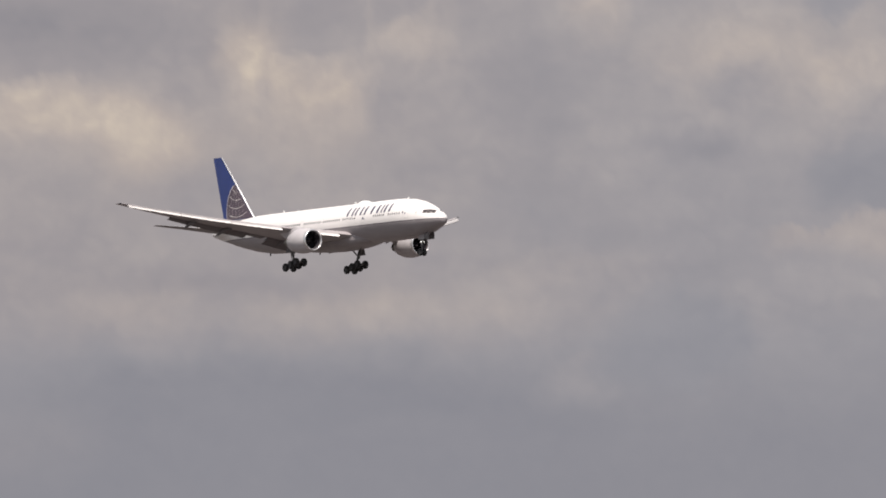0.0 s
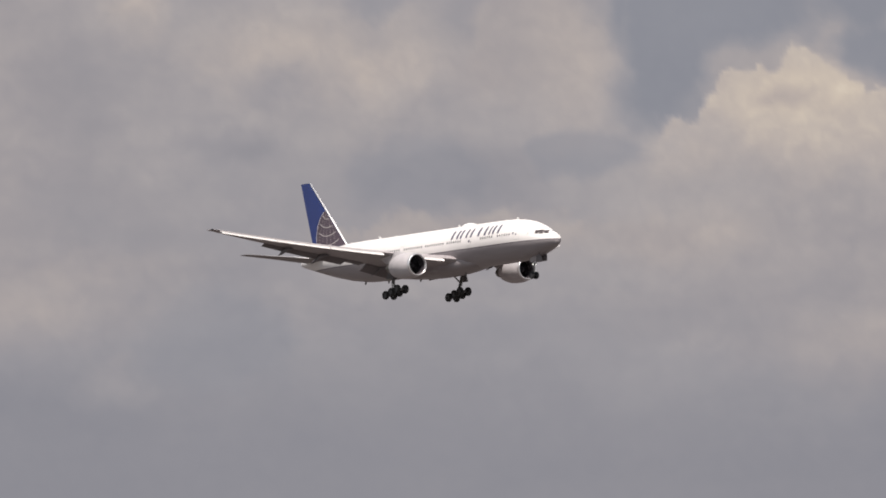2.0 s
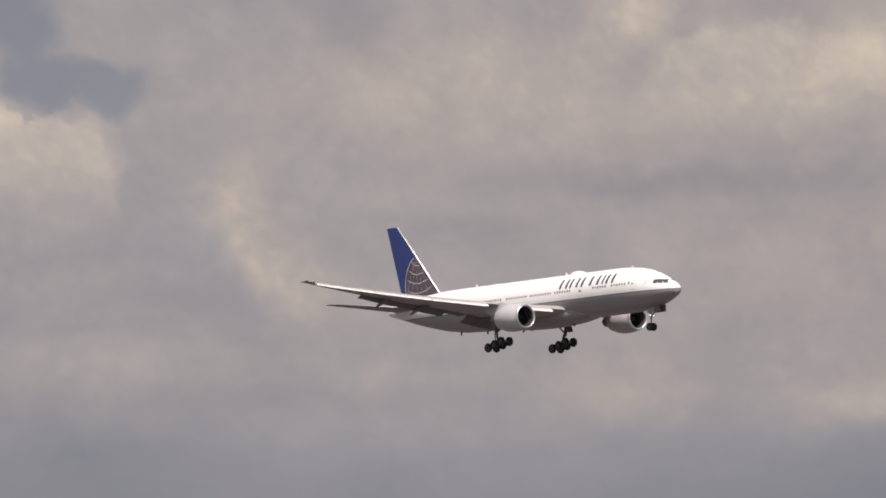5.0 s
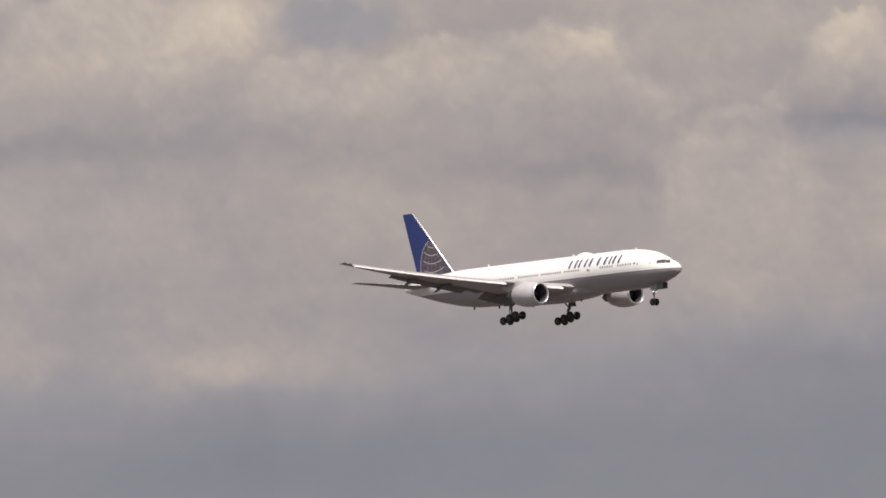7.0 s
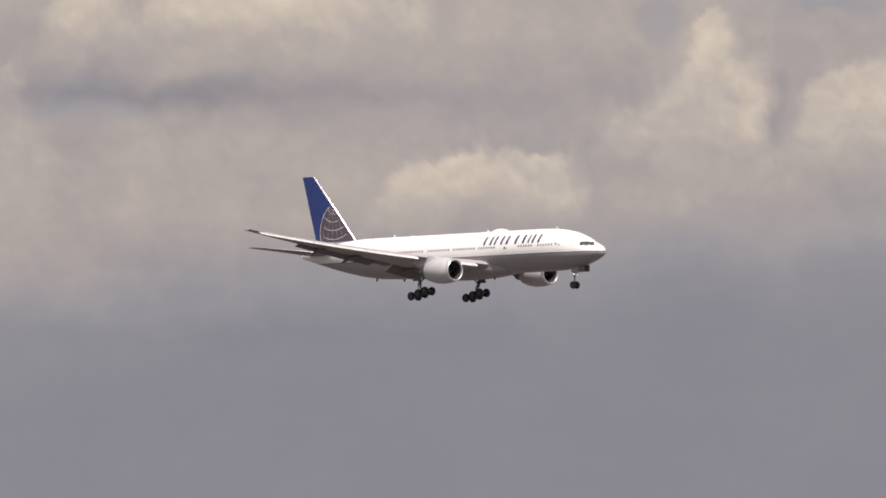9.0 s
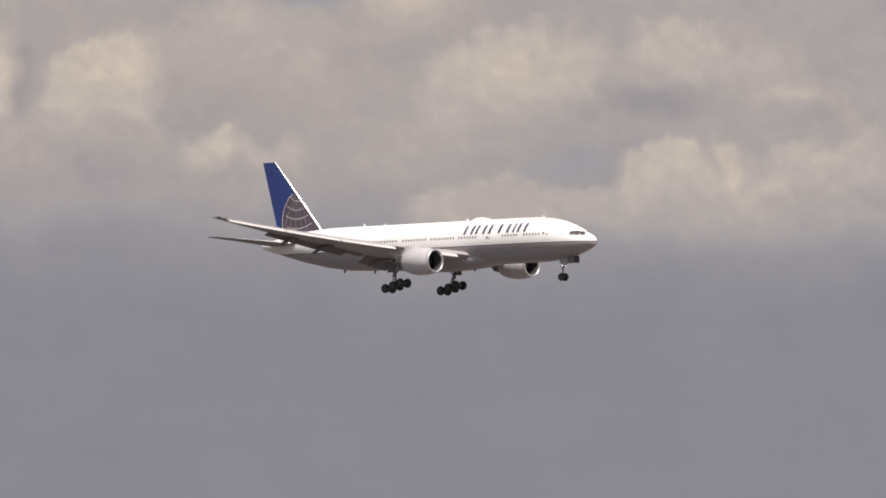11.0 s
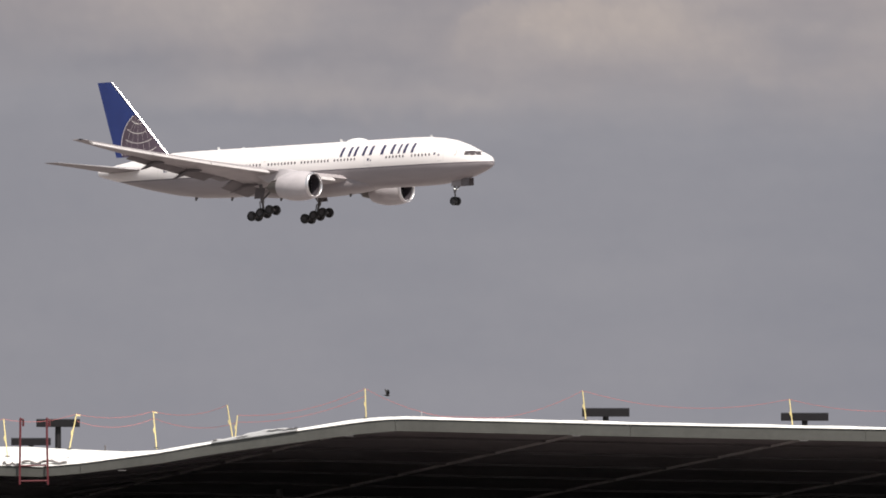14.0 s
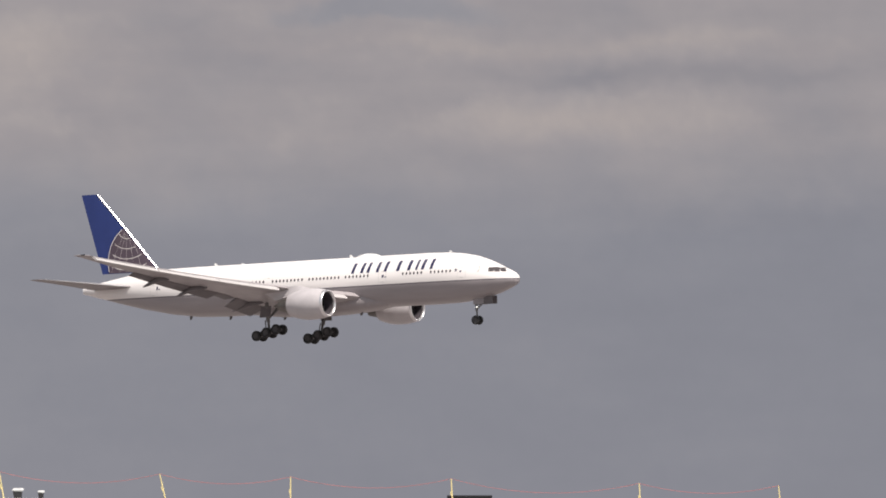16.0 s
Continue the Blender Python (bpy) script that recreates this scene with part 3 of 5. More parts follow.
def cloud_material():
    m = bpy.data.materials.new("cloud_deck")
    m.use_nodes = True
    n, l = m.node_tree.nodes, m.node_tree.links
    n.remove(n["Principled BSDF"])
    at = n.new("ShaderNodeAttribute")
    at.attribute_name = "cloud"
    co_ = n.new("ShaderNodeTexCoord")
    fine = n.new("ShaderNodeTexNoise")
    fine.inputs["Scale"].default_value, fine.inputs["Detail"].default_value = 0.12, 4
    l.new(co_.outputs["Object"], fine.inputs["Vector"])
    wob = math_node(n, l, "MULTIPLY", math_node(n, l, "SUBTRACT", fine.outputs["Fac"], 0.5), 0.016)
    value = math_node(n, l, "ADD", at.outputs["Fac"], wob)

    def ramp(stops):
        r = n.new("ShaderNodeValToRGB")
        l.new(value, r.inputs[0])
        e = r.color_ramp.elements
        e[0].position, e[0].color = 0.0, (*stops[0][1], 1)
        e[1].position, e[1].color = 1.0, (*stops[-1][1], 1)
        for p, c in stops[1:-1]:
            e.new(p).color = (*c, 1)
        return r.outputs[0]

    warm = ramp(((0, (.210, .202, .226)), (.17, (.261, .246, .268)), (.38, (.351, .3135, .318)), (.6, (.472, .409, .378)), (.8, (.612, .525, .442)), (1, (.75, .66, .54))))
    cool = ramp(((0, (.200, .207, .243)), (.17, (.246, .252, .291)), (.38, (.318, .318, .350)), (.6, (.43, .415, .43)), (.8, (.56, .53, .51)), (1, (.72, .68, .62))))
    tint = n.new("ShaderNodeAttribute")
    tint.attribute_name = "warmth"
    mix = n.new("ShaderNodeMix")
    mix.data_type = "RGBA"
    l.new(tint.outputs["Fac"], mix.inputs["Factor"])
    l.new(cool, mix.inputs["A"])
    l.new(warm, mix.inputs["B"])
    em = n.new("ShaderNodeEmission")
    l.new(mix.outputs["Result"], em.inputs["Color"])
    em.inputs["Strength"].default_value = 0.883
    l.new(em.outputs[0], n["Material Output"].inputs["Surface"])
    return m


sky_mesh.materials.append(cloud_material())
sky_mesh.shade_smooth()
tagged(new("backdrop", sky_mesh), "hazy warm-grey cumulus and blue-grey overcast sky", "sky", kind="structure")


# ---- airliner: x forward from station 31 m, y to its left, z up from the cabin's axis ----
def st(s, y, z):
    """A point at s metres behind the nose."""
    return Vector((31.0 - s, y, z))


def interp(s, xs, ys):
    return float(np.interp(s, xs, ys))


S_TOP = (0, .12, .5, 1, 2, 3.1, 4, 5.6, 7.5, 9.7, 12, 46, 50, 54.8, 58.9, 61.5, 62.7, 63.0)
Z_TOP = (-.34, -.04, .24, .49, .95, 1.48, 1.88, 2.42, 2.80, 3.02, 3.1, 3.1, 3.07, 2.75, 2.1, 1.72, 1.5, 1.35)
S_BOT = (0, .12, .5, 1.5, 3, 4.75, 8, 11, 42, 46, 50, 54.8, 58.9, 61.5, 63.0)
Z_BOT = (-.86, -1.14, -1.38, -1.78, -2.26, -2.70, -3.06, -3.1, -3.1, -2.95, -2.45, -1.5, -.45, .2, .62)
S_WID = (0, .12, .5, 1, 2, 3.1, 4, 5.6, 7.5, 9.7, 12, 44, 48, 52, 56, 60, 62.5, 63.0)
Y_WID = (.26, .58, .95, 1.26, 1.72, 2.08, 2.32, 2.65, 2.92, 3.06, 3.1, 3.1, 2.9, 2.45, 1.85, 1.05, .42, .3)


def skin(s, a, out=0.0):
    """A point on the fuselage at station s; a: angle up from the right side, degrees."""
    zt, zb, w = interp(s, S_TOP, Z_TOP), interp(s, S_BOT, Z_BOT), interp(s, S_WID, Y_WID)
    c, h = (zt + zb) / 2, (zt - zb) / 2
    return st(s, -(w + out) * math.cos(radians(a)), c + (h + out) * math.sin(radians(a)))


def angle_at(s, z):
    """The angle at which the fuselage's side at s has height z."""
    zt, zb = interp(s, S_TOP, Z_TOP), interp(s, S_BOT, Z_BOT)
    return math.degrees(math.asin(max(-1, min(1, (z - (zt + zb) / 2) / ((zt - zb) / 2)))))


def decal(bm, s0, s1, z0, z1, lean=0.0, out=0.02, side=1, ns=3, nz=4):
    """A thin raised patch that follows the fuselage; lean moves its top forward."""
    grid = []
    for j in range(nz + 1):
        z = z0 + (z1 - z0) * j / nz
        row = []
        for i in range(ns + 1):
            s = s0 + (s1 - s0) * i / ns - lean * j / nz
            p = skin(s, angle_at(s, z), out)
            row.append(bm.verts.new((p.x, p.y * side, p.z)))
        grid.append(row)
    for j in range(nz):
        for i in range(ns):
            bm.faces.new((grid[j][i], grid[j][i + 1], grid[j + 1][i + 1], grid[j + 1][i]))


def airfoil(le, chord, thick, n=14, droop=0.0):
    """A closed loop round a wing section: le is its leading edge."""
    pts = []
    for k in range(2 * n):
        if k < n:
            x, sg = 1 - k / n, 1
        else:
            x, sg = (k - n) / n, -1
        x = x * x * (3 - 2 * x) * 0.5 + x * 0.5
        y = thick * chord * 5 * (0.2969 * math.sqrt(x) - 0.126 * x - 0.3516 * x * x + 0.2843 * x ** 3 - 0.1036 * x ** 4)
        y *= 0.55 if sg < 0 else 1.0
        pts.append(Vector(le) + Vector((-chord * x, 0, sg * y - droop * chord * x)))
    return pts


def blade(bm, stations, thick, n=14, droop=0.0):
    rings(bm, [airfoil(st(s, y, z), c, th, n, droop) for (s, y, z, c), th in zip(stations, thick)])


def wing_le(y):
    return 21.2 + (abs(y) - 3.0) * (41.5 - 21.2) / 27.4


def wing_z(y):
    k = (abs(y) - 3.0) / 27.4
    return -1.75 + (abs(y) - 3.0) * 0.132 + 1.5 * k * k


def wing_te(y):
    y = abs(y)
    return interp(y, (0, 3, 10.5, 30.4), (35.1, 35.1, 35.4, 42.9))


def build_airliner():
    plane = tagged(new("airliner"), "white twin-engine airliner with blue tail, wheels and flaps down", "airplane")
    # fuselage
    bm = bmesh.new()
    stations = sorted(set([0, .05, .12, .25, .5, .75, 1, 1.5, 2, 2.5, 3.1, 4, 4.8, 5.6, 6.5, 7.5, 8.6, 9.7, 11, 12] +
                          [12 + 2.5 * k for k in range(1, 13)] + [44, 46, 48, 50, 52, 54, 56, 58, 59.5, 61, 62, 62.7, 63]))
    rings(bm, [[skin(s, a) for a in np.arange(0, 360, 360 / 64)] for s in stations])
    fuselage = part("fuselage", bm, M_FUSE, plane, "white upper and grey lower painted fuselage with a dark line", 40)
    # belly fairing where the wings join
    bm = bmesh.new()
    lp = []
    for s in np.arange(16.5, 40.0, 1.3):
        k = math.sin(math.pi * min(1.0, (s - 16.4) / 23.6)) ** 0.5
        w, h = 0.5 + 2.75 * k, 0.3 + 1.35 * k
        lp.append([st(s, w * math.copysign(abs(math.cos(a)) ** 0.7, math.cos(a)), -2.1 + h * math.copysign(abs(math.sin(a)) ** 0.7, math.sin(a)))
                   for a in np.arange(0, 2 * math.pi, math.pi / 18)])
    rings(bm, lp)
    part("belly_fairing", bm, M_BELLY, plane, "grey wing-to-body fairing", 50)
    # cockpit panes
    for side in (1, -1):
        for s0, s1, z0, z1, ln in ((1.02, 1.55, .27, .80, -.60), (1.68, 2.26, .28, .88, -.45), (2.40, 3.00, .33, .86, -.14)):
            bm = bmesh.new()
            decal(bm, s0, s1, z0, z1, ln, 0.02, side)
            part("cockpit_pane", bm, M_SCREEN, fuselage, "dark cockpit window pane", 30)
    # cabin windows, in rows between the doors
    bm = bmesh.new()
    rings(bm, [[Vector((0.115 * math.cos(a), o, 0.175 * math.copysign(abs(math.sin(a)) ** .8, math.sin(a))))
                for a in np.arange(0, 2 * math.pi, math.pi / 5)] for o in (-0.02, 0.025)])
    first = part("cabin_window", bm, M_PANE, fuselage, "small dark oval cabin window")
    pane = first.data
    bpy.data.objects.remove(first)
    for side in (1, -1):
        for s0, s1, in ((7.8, 10.9), (11.8, 14.7), (19.5, 22.9), (23.7, 28.2), (29.0, 33.4), (34.6, 40.6), (45.2, 48.0)):
            for k in range(int((s1 - s0) / 0.53) + 1):
                s = s0 + 0.53 * k
                a = angle_at(s, 0.62)
                p = skin(s, a)
                ob = new("cabin_window", pane)
                ob.parent = fuselage
                ob.matrix_basis = Matrix.Translation((p.x, p.y * side, p.z)) @ Euler((radians(-a if side > 0 else a), 0, 0)).to_matrix().to_4x4()
    # cabin doors: thin grey outlines
    for side in (1, -1):
        for s in (6.3, 17.4, 33.9, 51.0):
            bm = bmesh.new()
            for a0, a1, b0, b1 in ((s - .55, s - .50, -.25, 1.75), (s + .50, s + .55, -.25, 1.75), (s - .55, s + .55, 1.70, 1.75), (s - .2, s + .2, .95, 1.1), (s - .3, s + .3, -.24, -.16)):
                decal(bm, a0, a1, b0, b1, 0, 0.012, side, 1, 4)
            part("cabin_door", bm, M_HAIR, fuselage, "outlined cabin door")
    # airline title: plain slanted bars in navy
    for side in (1, -1):
        for s, w in ((21.95, .34), (20.65, .34), (19.75, .34), (18.40, .34), (17.28, .36), (15.48, .38), (13.92, .38), (12.75, .26), (11.92, .36), (10.72, .34)):
            bm = bmesh.new()
            decal(bm, s - w - .06, s, 0.98, 2.22, 0.16, 0.018, side, 2, 6)
            part("title_bar", bm, M_TITLE, fuselage, "slanted navy paint bar")
    # small painted marks by the doors and at the tail
    for side in (1, -1):
        for s0, s1, z0, z1 in ((6.95, 7.2, .55, .85), (6.35, 6.6, .42, .62), (17.2, 17.5, .30, .62), (16.85, 17.05, .28, .42), (50.3, 50.55, .45, .85), (49.95, 50.2, .45, .58)):
            bm = bmesh.new()
            decal(bm, s0, s1, z0, z1, 0.05, 0.016, side, 1, 2)
            part("painted_mark", bm, M_TITLE, fuselage, "small dark painted mark")
        bm = bmesh.new()
        lathe(bm, [(-.012, .30), (.012, .30), (.012, .36), (-.012, .36)], (0, 0, 0), 20, "Y", cap=False)
        ring = part("round_emblem", bm, M_HAIR, fuselage, "small round grey emblem outline")
        a = angle_at(4.3, .75)
        q = skin(4.3, a)
        ring.matrix_basis = Matrix.Translation((q.x, q.y * side, q.z)) @ Euler((radians(-a if side > 0 else a), 0, radians(16 * -side))).to_matrix().to_4x4()
    # roof fittings
    bm = bmesh.new()
    lp = []
    for s in np.arange(19.6, 23.1, 0.27):
        k = math.sin(math.pi * min(1, max(0, (s - 19.5) / 3.6))) ** 0.6
        lp.append([st(s, 0.75 * k * math.cos(a) + 1e-4 * math.cos(a), 3.0 + 0.47 * k * math.sin(a)) for a in np.arange(0, 2 * math.pi, math.pi / 10)])
    rings(bm, lp)
    part("antenna_dome", bm, M_WHITE, fuselage, "low white antenna dome", 50)
    for s, h in ((9.2, .14), (23.5, .34), (39.2, .14), (43.2, .34)):
        bm = bmesh.new()
        rings(bm, [[st(s, .03, 3.05), st(s + .5, .02, 3.05), st(s + .5, -.02, 3.05), st(s, -.03, 3.05)],
                   [st(s + .3, .02, 3.1 + h), st(s + .55, .01, 3.1 + h), st(s + .55, -.01, 3.1 + h), st(s + .3, -.02, 3.1 + h)]])
        part("blade_antenna", bm, M_WHITE, fuselage)
    for s, zb in ((22.2, -3.5), (33.3, -3.5), (41.2, interp(41.2, S_BOT, Z_BOT)), (47.0, interp(47.0, S_BOT, Z_BOT))):
        bm = bmesh.new()
        rings(bm, [[st(s, .03, zb + .1), st(s + .5, .02, zb + .1), st(s + .5, -.02, zb + .1), st(s, -.03, zb + .1)],
                   [st(s + .25, .02, zb - .4), st(s + .5, .01, zb - .4), st(s + .5, -.01, zb - .4), st(s + .25, -.02, zb - .4)]])
        part("blade_antenna", bm, M_GEAR, fuselage)
    # fin with its globe emblem
    FR, FT = (51.6, 2.9, 8.6), (60.65, 12.66, 2.4)
    bm = bmesh.new()
    lp = []
    for k in np.linspace(0, 1, 7):
        s, z, c = (a + (b - a) * k for a, b in zip(FR, FT))
        lp.append([Vector((p.x, p.z, z)) for p in airfoil(st(s, 0, 0), c, 0.055 if k < .99 else .04)])
    rings(bm, lp)
    for f in bm.faces:
        for v in f.verts:
            v.co.y = max(-.5, min(.5, v.co.y))
    fin = part("fin", bm, M_BLUE, plane, "deep blue tail fin", 40)
    bm = bmesh.new()
    lp = []
    for k in np.linspace(0, 1, 7):
        s, z, c = (a + (b - a) * k for a, b in zip(FR, FT))
        loop = []
        for u, y in ((0.12, .13), (.07, .10), (.01, .06), (-.05, 0), (.01, -.06), (.07, -.10), (.12, -.13)):
            loop.append(st(s + u, y * (1.4 - .7 * k), z))
        lp.append(loop)
    rings(bm, lp)
    part("leading_edge", bm, M_METAL, fin, "bright bare-metal leading edge", 60)
    gc, gr = (54.3, 4.1), 4.95

    def fin_edge(z):
        k = (z - FR[1]) / (FT[1] - FR[1])
        return FR[0] + (FT[0] - FR[0]) * k, (FR[0] + FR[2]) + (FT[0] + FT[2] - FR[0] - FR[2]) * k, FR[2] + (FT[2] - FR[2]) * k

    def fin_y(s, z, out):
        lo, hi, c = fin_edge(z)
        x = min(1, max(0.0, (s - lo) / c))
        return 0.055 * c * 5 * (0.2969 * math.sqrt(x) - 0.126 * x - 0.3516 * x * x + 0.2843 * x ** 3 - 0.1036 * x ** 4) + out

    for side in (1, -1):
        bm = bmesh.new()
        prev = None
        for z in np.arange(2.95, gc[1] + gr, 0.13):
            h = math.sqrt(max(0, gr * gr - (z - gc[1]) ** 2))
            lo, hi, c = fin_edge(z)
            a, b = max(lo + .3, gc[0] - h), min(hi - .1, gc[0] + h)
            if b - a < .05:
                break
            row = [bm.verts.new(st(s, side * fin_y(s, z, .02), z)) for s in np.linspace(a, b, 9)]
            if prev:
                for i in range(8):
                    bm.faces.new((prev[i], prev[i + 1], row[i + 1], row[i]))
            prev = row
        part("emblem_disc", bm, M_GLOBE, fin, "brown-grey globe disc cut by the fin's edge")

        def arc(points, w, y_off=.045):
            bm = bmesh.new()
            pr = None
            for (s, z), (s2, z2) in zip(points[:-1], points[1:]):
                lo, hi, c = fin_edge(z)
                if not (2.95 < z < 12 and lo + .32 < s < hi - .1):
                    pr = None
                    continue
                d = Vector((s2 - s, z2 - z)).normalized() * w / 2
                pair = [bm.verts.new(st(s - d.y * sg, side * fin_y(s, z, y_off), z + d.x * sg)) for sg in (1, -1)]
                if pr:
                    bm.faces.new((pr[0], pr[1], pair[1], pair[0]))
                pr = pair
            if len(bm.faces):
                part("emblem_line", bm, M_GOLD, fin, "pale gold curved line")
            else:
                bm.free()

        th = np.linspace(-0.6, 3.4, 60)
        arc([(gc[0] + gr * math.cos(a), gc[1] + gr * math.sin(a)) for a in th], .075)
        for k in (1.3, 2.6, 3.9, 5.3):
            arc([(gc[0] + 2.0 + k * 1.05 * math.cos(a), gc[1] + 4.2 + k * .95 * math.sin(a)) for a in np.linspace(0, 2 * math.pi, 70)
                 if (2.0 + k * 1.05 * math.cos(a)) ** 2 + (4.2 + k * .95 * math.sin(a)) ** 2 < gr * gr], .065)
        for k in (.16, .32, .48, .64, .80):
            arc([(gc[0] + 2.2 - .5 * k + (gr * (k * 1.7 - .75)) * math.sin(u) * .9, gc[1] + 4.6 - 9.2 * u / 2.2) for u in np.linspace(.1, 2.2, 40)], .022)
    # tailplanes
    for side in (1, -1):
        bm = bmesh.new()
        blade(bm, [(53.6, side * .8, .95, 7.2), (54.6, side * 1.8, 1.05, 6.5), (58.2, side * 6.2, 1.6, 4.3), (61.3, side * 10.4, 2.0, 2.2), (62.1, side * 10.75, 2.05, 1.3)],
              (.08, .08, .07, .06, .04))
        stab = part("tailplane", bm, M_STAB, plane, "grey swept tailplane", 40)
        bm = bmesh.new()
        lp = []
        for k in np.linspace(0, 1, 6):
            q = st(55.0 + 6.2 * k, side * (2.2 + 8.2 * k), 1.1 + .9 * k)
            lp.append([q + Vector((dx, 0, dz * (1.2 - .6 * k))) for dx, dz in ((.04, .0), (-.02, .07), (-.22, .12), (-.22, -.05), (-.02, -.04))])
        rings(bm, lp)
        part("leading_edge", bm, M_METAL, stab, "bright bare-metal leading edge", 60)
    # wings
    for side in (1, -1):
        bm = bmesh.new()
        ys = [2.2, 3.2, 6, 9, 10.5, 13, 16, 19, 22, 25, 28, 29.8, 30.4]
        stn, th = [], []
        for y in ys:
            k = max(0, (y - 3) / 27.4)
            te = wing_te(y)
            if y > 29:
                te += (y - 29.8) * .5
            stn.append((wing_le(y) + (.6 if y > 30 else 0), side * y, wing_z(y), te - wing_le(y) - (.6 if y > 30 else 0)))
            th.append(.125 - .03 * min(1, k * 2))
        blade(bm, stn, th, 16, 0.05)
        wing = part("wing", bm, M_WING, plane, "grey swept wing with bright upper skin", 40)
        # slats
        for y0, y1 in ((4.3, 8.2), (11.2, 17.2), (17.3, 23.3), (23.4, 29.6)):
            bm = bmesh.new()
            lp = []
            for y in np.linspace(y0, y1, 4):
                s, z, c = wing_le(y) - .55, wing_z(y) - .46, (1.62 - .012 * y)
                lp.append([st(s + c * u, side * y, z + c * w) for u, w in ((0, 0), (.06, .13), (.3, .27), (.65, .36), (1.0, .40), (.62, .26), (.3, .1), (.12, -.06))])
            rings(bm, lp)
            part("slat", bm, M_SLAT, wing, "pale leading-edge slat lowered", 40)
        # flaps
        for y0, y1, c0, c1, dn in ((3.3, 8.7, 2.4, 2.2, 25), (9.0, 11.5, 1.5, 1.4, 8), (11.7, 22.8, 1.85, 1.0, 21)):
            bm = bmesh.new()
            lp = []
            for y, c in zip(np.linspace(y0, y1, 5), np.linspace(c0, c1, 5)):
                s, z = wing_te(y) - c * .36, wing_z(y) - .02 - .05 * (wing_te(y) - wing_le(y))
                lo = []
                for p in airfoil((0, 0, 0), c, .13, 8):
                    d = radians(dn)
                    lo.append(st(s, side * y, z) + Vector((p.x * math.cos(d) - p.z * math.sin(d) * -1 * -1, 0, p.x * math.sin(d) + p.z * math.cos(d))))
                lp.append(lo)
            rings(bm, lp)
            part("flap", bm, M_FLAP, wing, "grey trailing-edge flap lowered", 40)
        # flap track fairings
        for y, ln in ((6.3, 4.6), (15.3, 4.6), (20.0, 3.8)):
            bm = bmesh.new()
            lp = []
            for u in np.linspace(0, 1, 9):
                r = .30 * math.sin(math.pi * min(.999, u * .94 + .03)) ** .6
                bend = -1.1 * max(0, u - .45) * ln * .5
                lp.append([st(wing_te(y) - ln * .62 + ln * u, side * (y + r * .6 * math.cos(a)), wing_z(y) - .42 - .03 * (wing_te(y) - wing_le(y)) + bend * .6 + r * math.sin(a)) for a in np.arange(0, 2 * math.pi, math.pi / 6)])
            rings(bm, lp)
            part("flap_fairing", bm, M_FLAP, wing, "", 50)
        # wingtip lamp glass
        bm = bmesh.new()
        lathe(bm, [(-.35, .02), (-.2, .07), (0, .08), (.3, .06), (.45, .01)], st(wing_le(30.2) + .5, side * 30.35, wing_z(30.3)), 10)
        part("tip_lamp", bm, M_GLASS, wing, "small dark wingtip lamp", 50)
    # engines
    for side in (1, -1):
        y, z, s = side * 9.6, -2.78, 20.75
        nac = bpy.data.objects.new("engine", None)
        scene.collection.objects.link(nac)
        nac.parent = plane
        bm = bmesh.new()
        lathe(bm, [(-.35, 1.62), (-.9, 1.76), (-1.8, 1.86), (-2.9, 1.87), (-3.9, 1.76), (-4.7, 1.55), (-5.3, 1.36), (-5.3, 1.28), (-4.6, 1.40), (-3.6, 1.5)], st(s, y, z), 48, cap=False)
        part("cowl", bm, M_NAC, nac, "pale grey fan cowl", 50)
        bm = bmesh.new()
        lathe(bm, [(-.36, 1.622), (-.14, 1.60), (-.03, 1.54), (.0, 1.47), (-.05, 1.40), (-.3, 1.36), (-.36, 1.36)], st(s, y, z), 48, cap=False)
        part("inlet_lip", bm, M_METAL, nac, "polished metal inlet lip", 60)
        bm = bmesh.new()
        lathe(bm, [(-.36, 1.36), (-1.0, 1.40), (-1.6, 1.42)], st(s, y, z), 48, cap=False)
        part("inlet_duct", bm, M_DUCT, nac, "grey inlet duct", 60)
        bm = bmesh.new()
        for k in range(22):
            a0 = 2 * math.pi * k / 22
            lo = []
            for r in (.42, .8, 1.15, 1.41):
                tw = .16 - .05 * r
                lo.append([st(s + 1.52 + dx, y + r * math.cos(a0 + da), z + r * math.sin(a0 + da)) for dx, da in ((0, -tw), (.03, -tw), (.24, tw), (.21, tw))])
            rings(bm, lo)
        lathe(bm, [(-1.75, 1.41), (-1.78, .02)], st(s, y, z), 32, cap=False)
        part("fan", bm, M_FAN, nac, "dark fan blades", 40)
        bm = bmesh.new()
        lathe(bm, [(-.95, .01), (-1.05, .14), (-1.3, .3), (-1.55, .42), (-1.75, .42)], st(s, y, z), 24)
        part("spinner", bm, M_FAN, nac, "dark spinner", 60)
        bm = bmesh.new()
        lathe(bm, [(-3.6, 1.16), (-5.0, 1.02), (-6.2, .82), (-7.0, .66), (-7.0, .60), (-6.3, .5)], st(s, y, z), 32, cap=False)
        lathe(bm, [(-6.0, .5), (-6.8, .42), (-7.6, .2), (-8.0, .03)], st(s, y, z), 20)
        part("exhaust", bm, M_CORE, nac, "dark metal exhaust cone", 60)
        bm = bmesh.new()
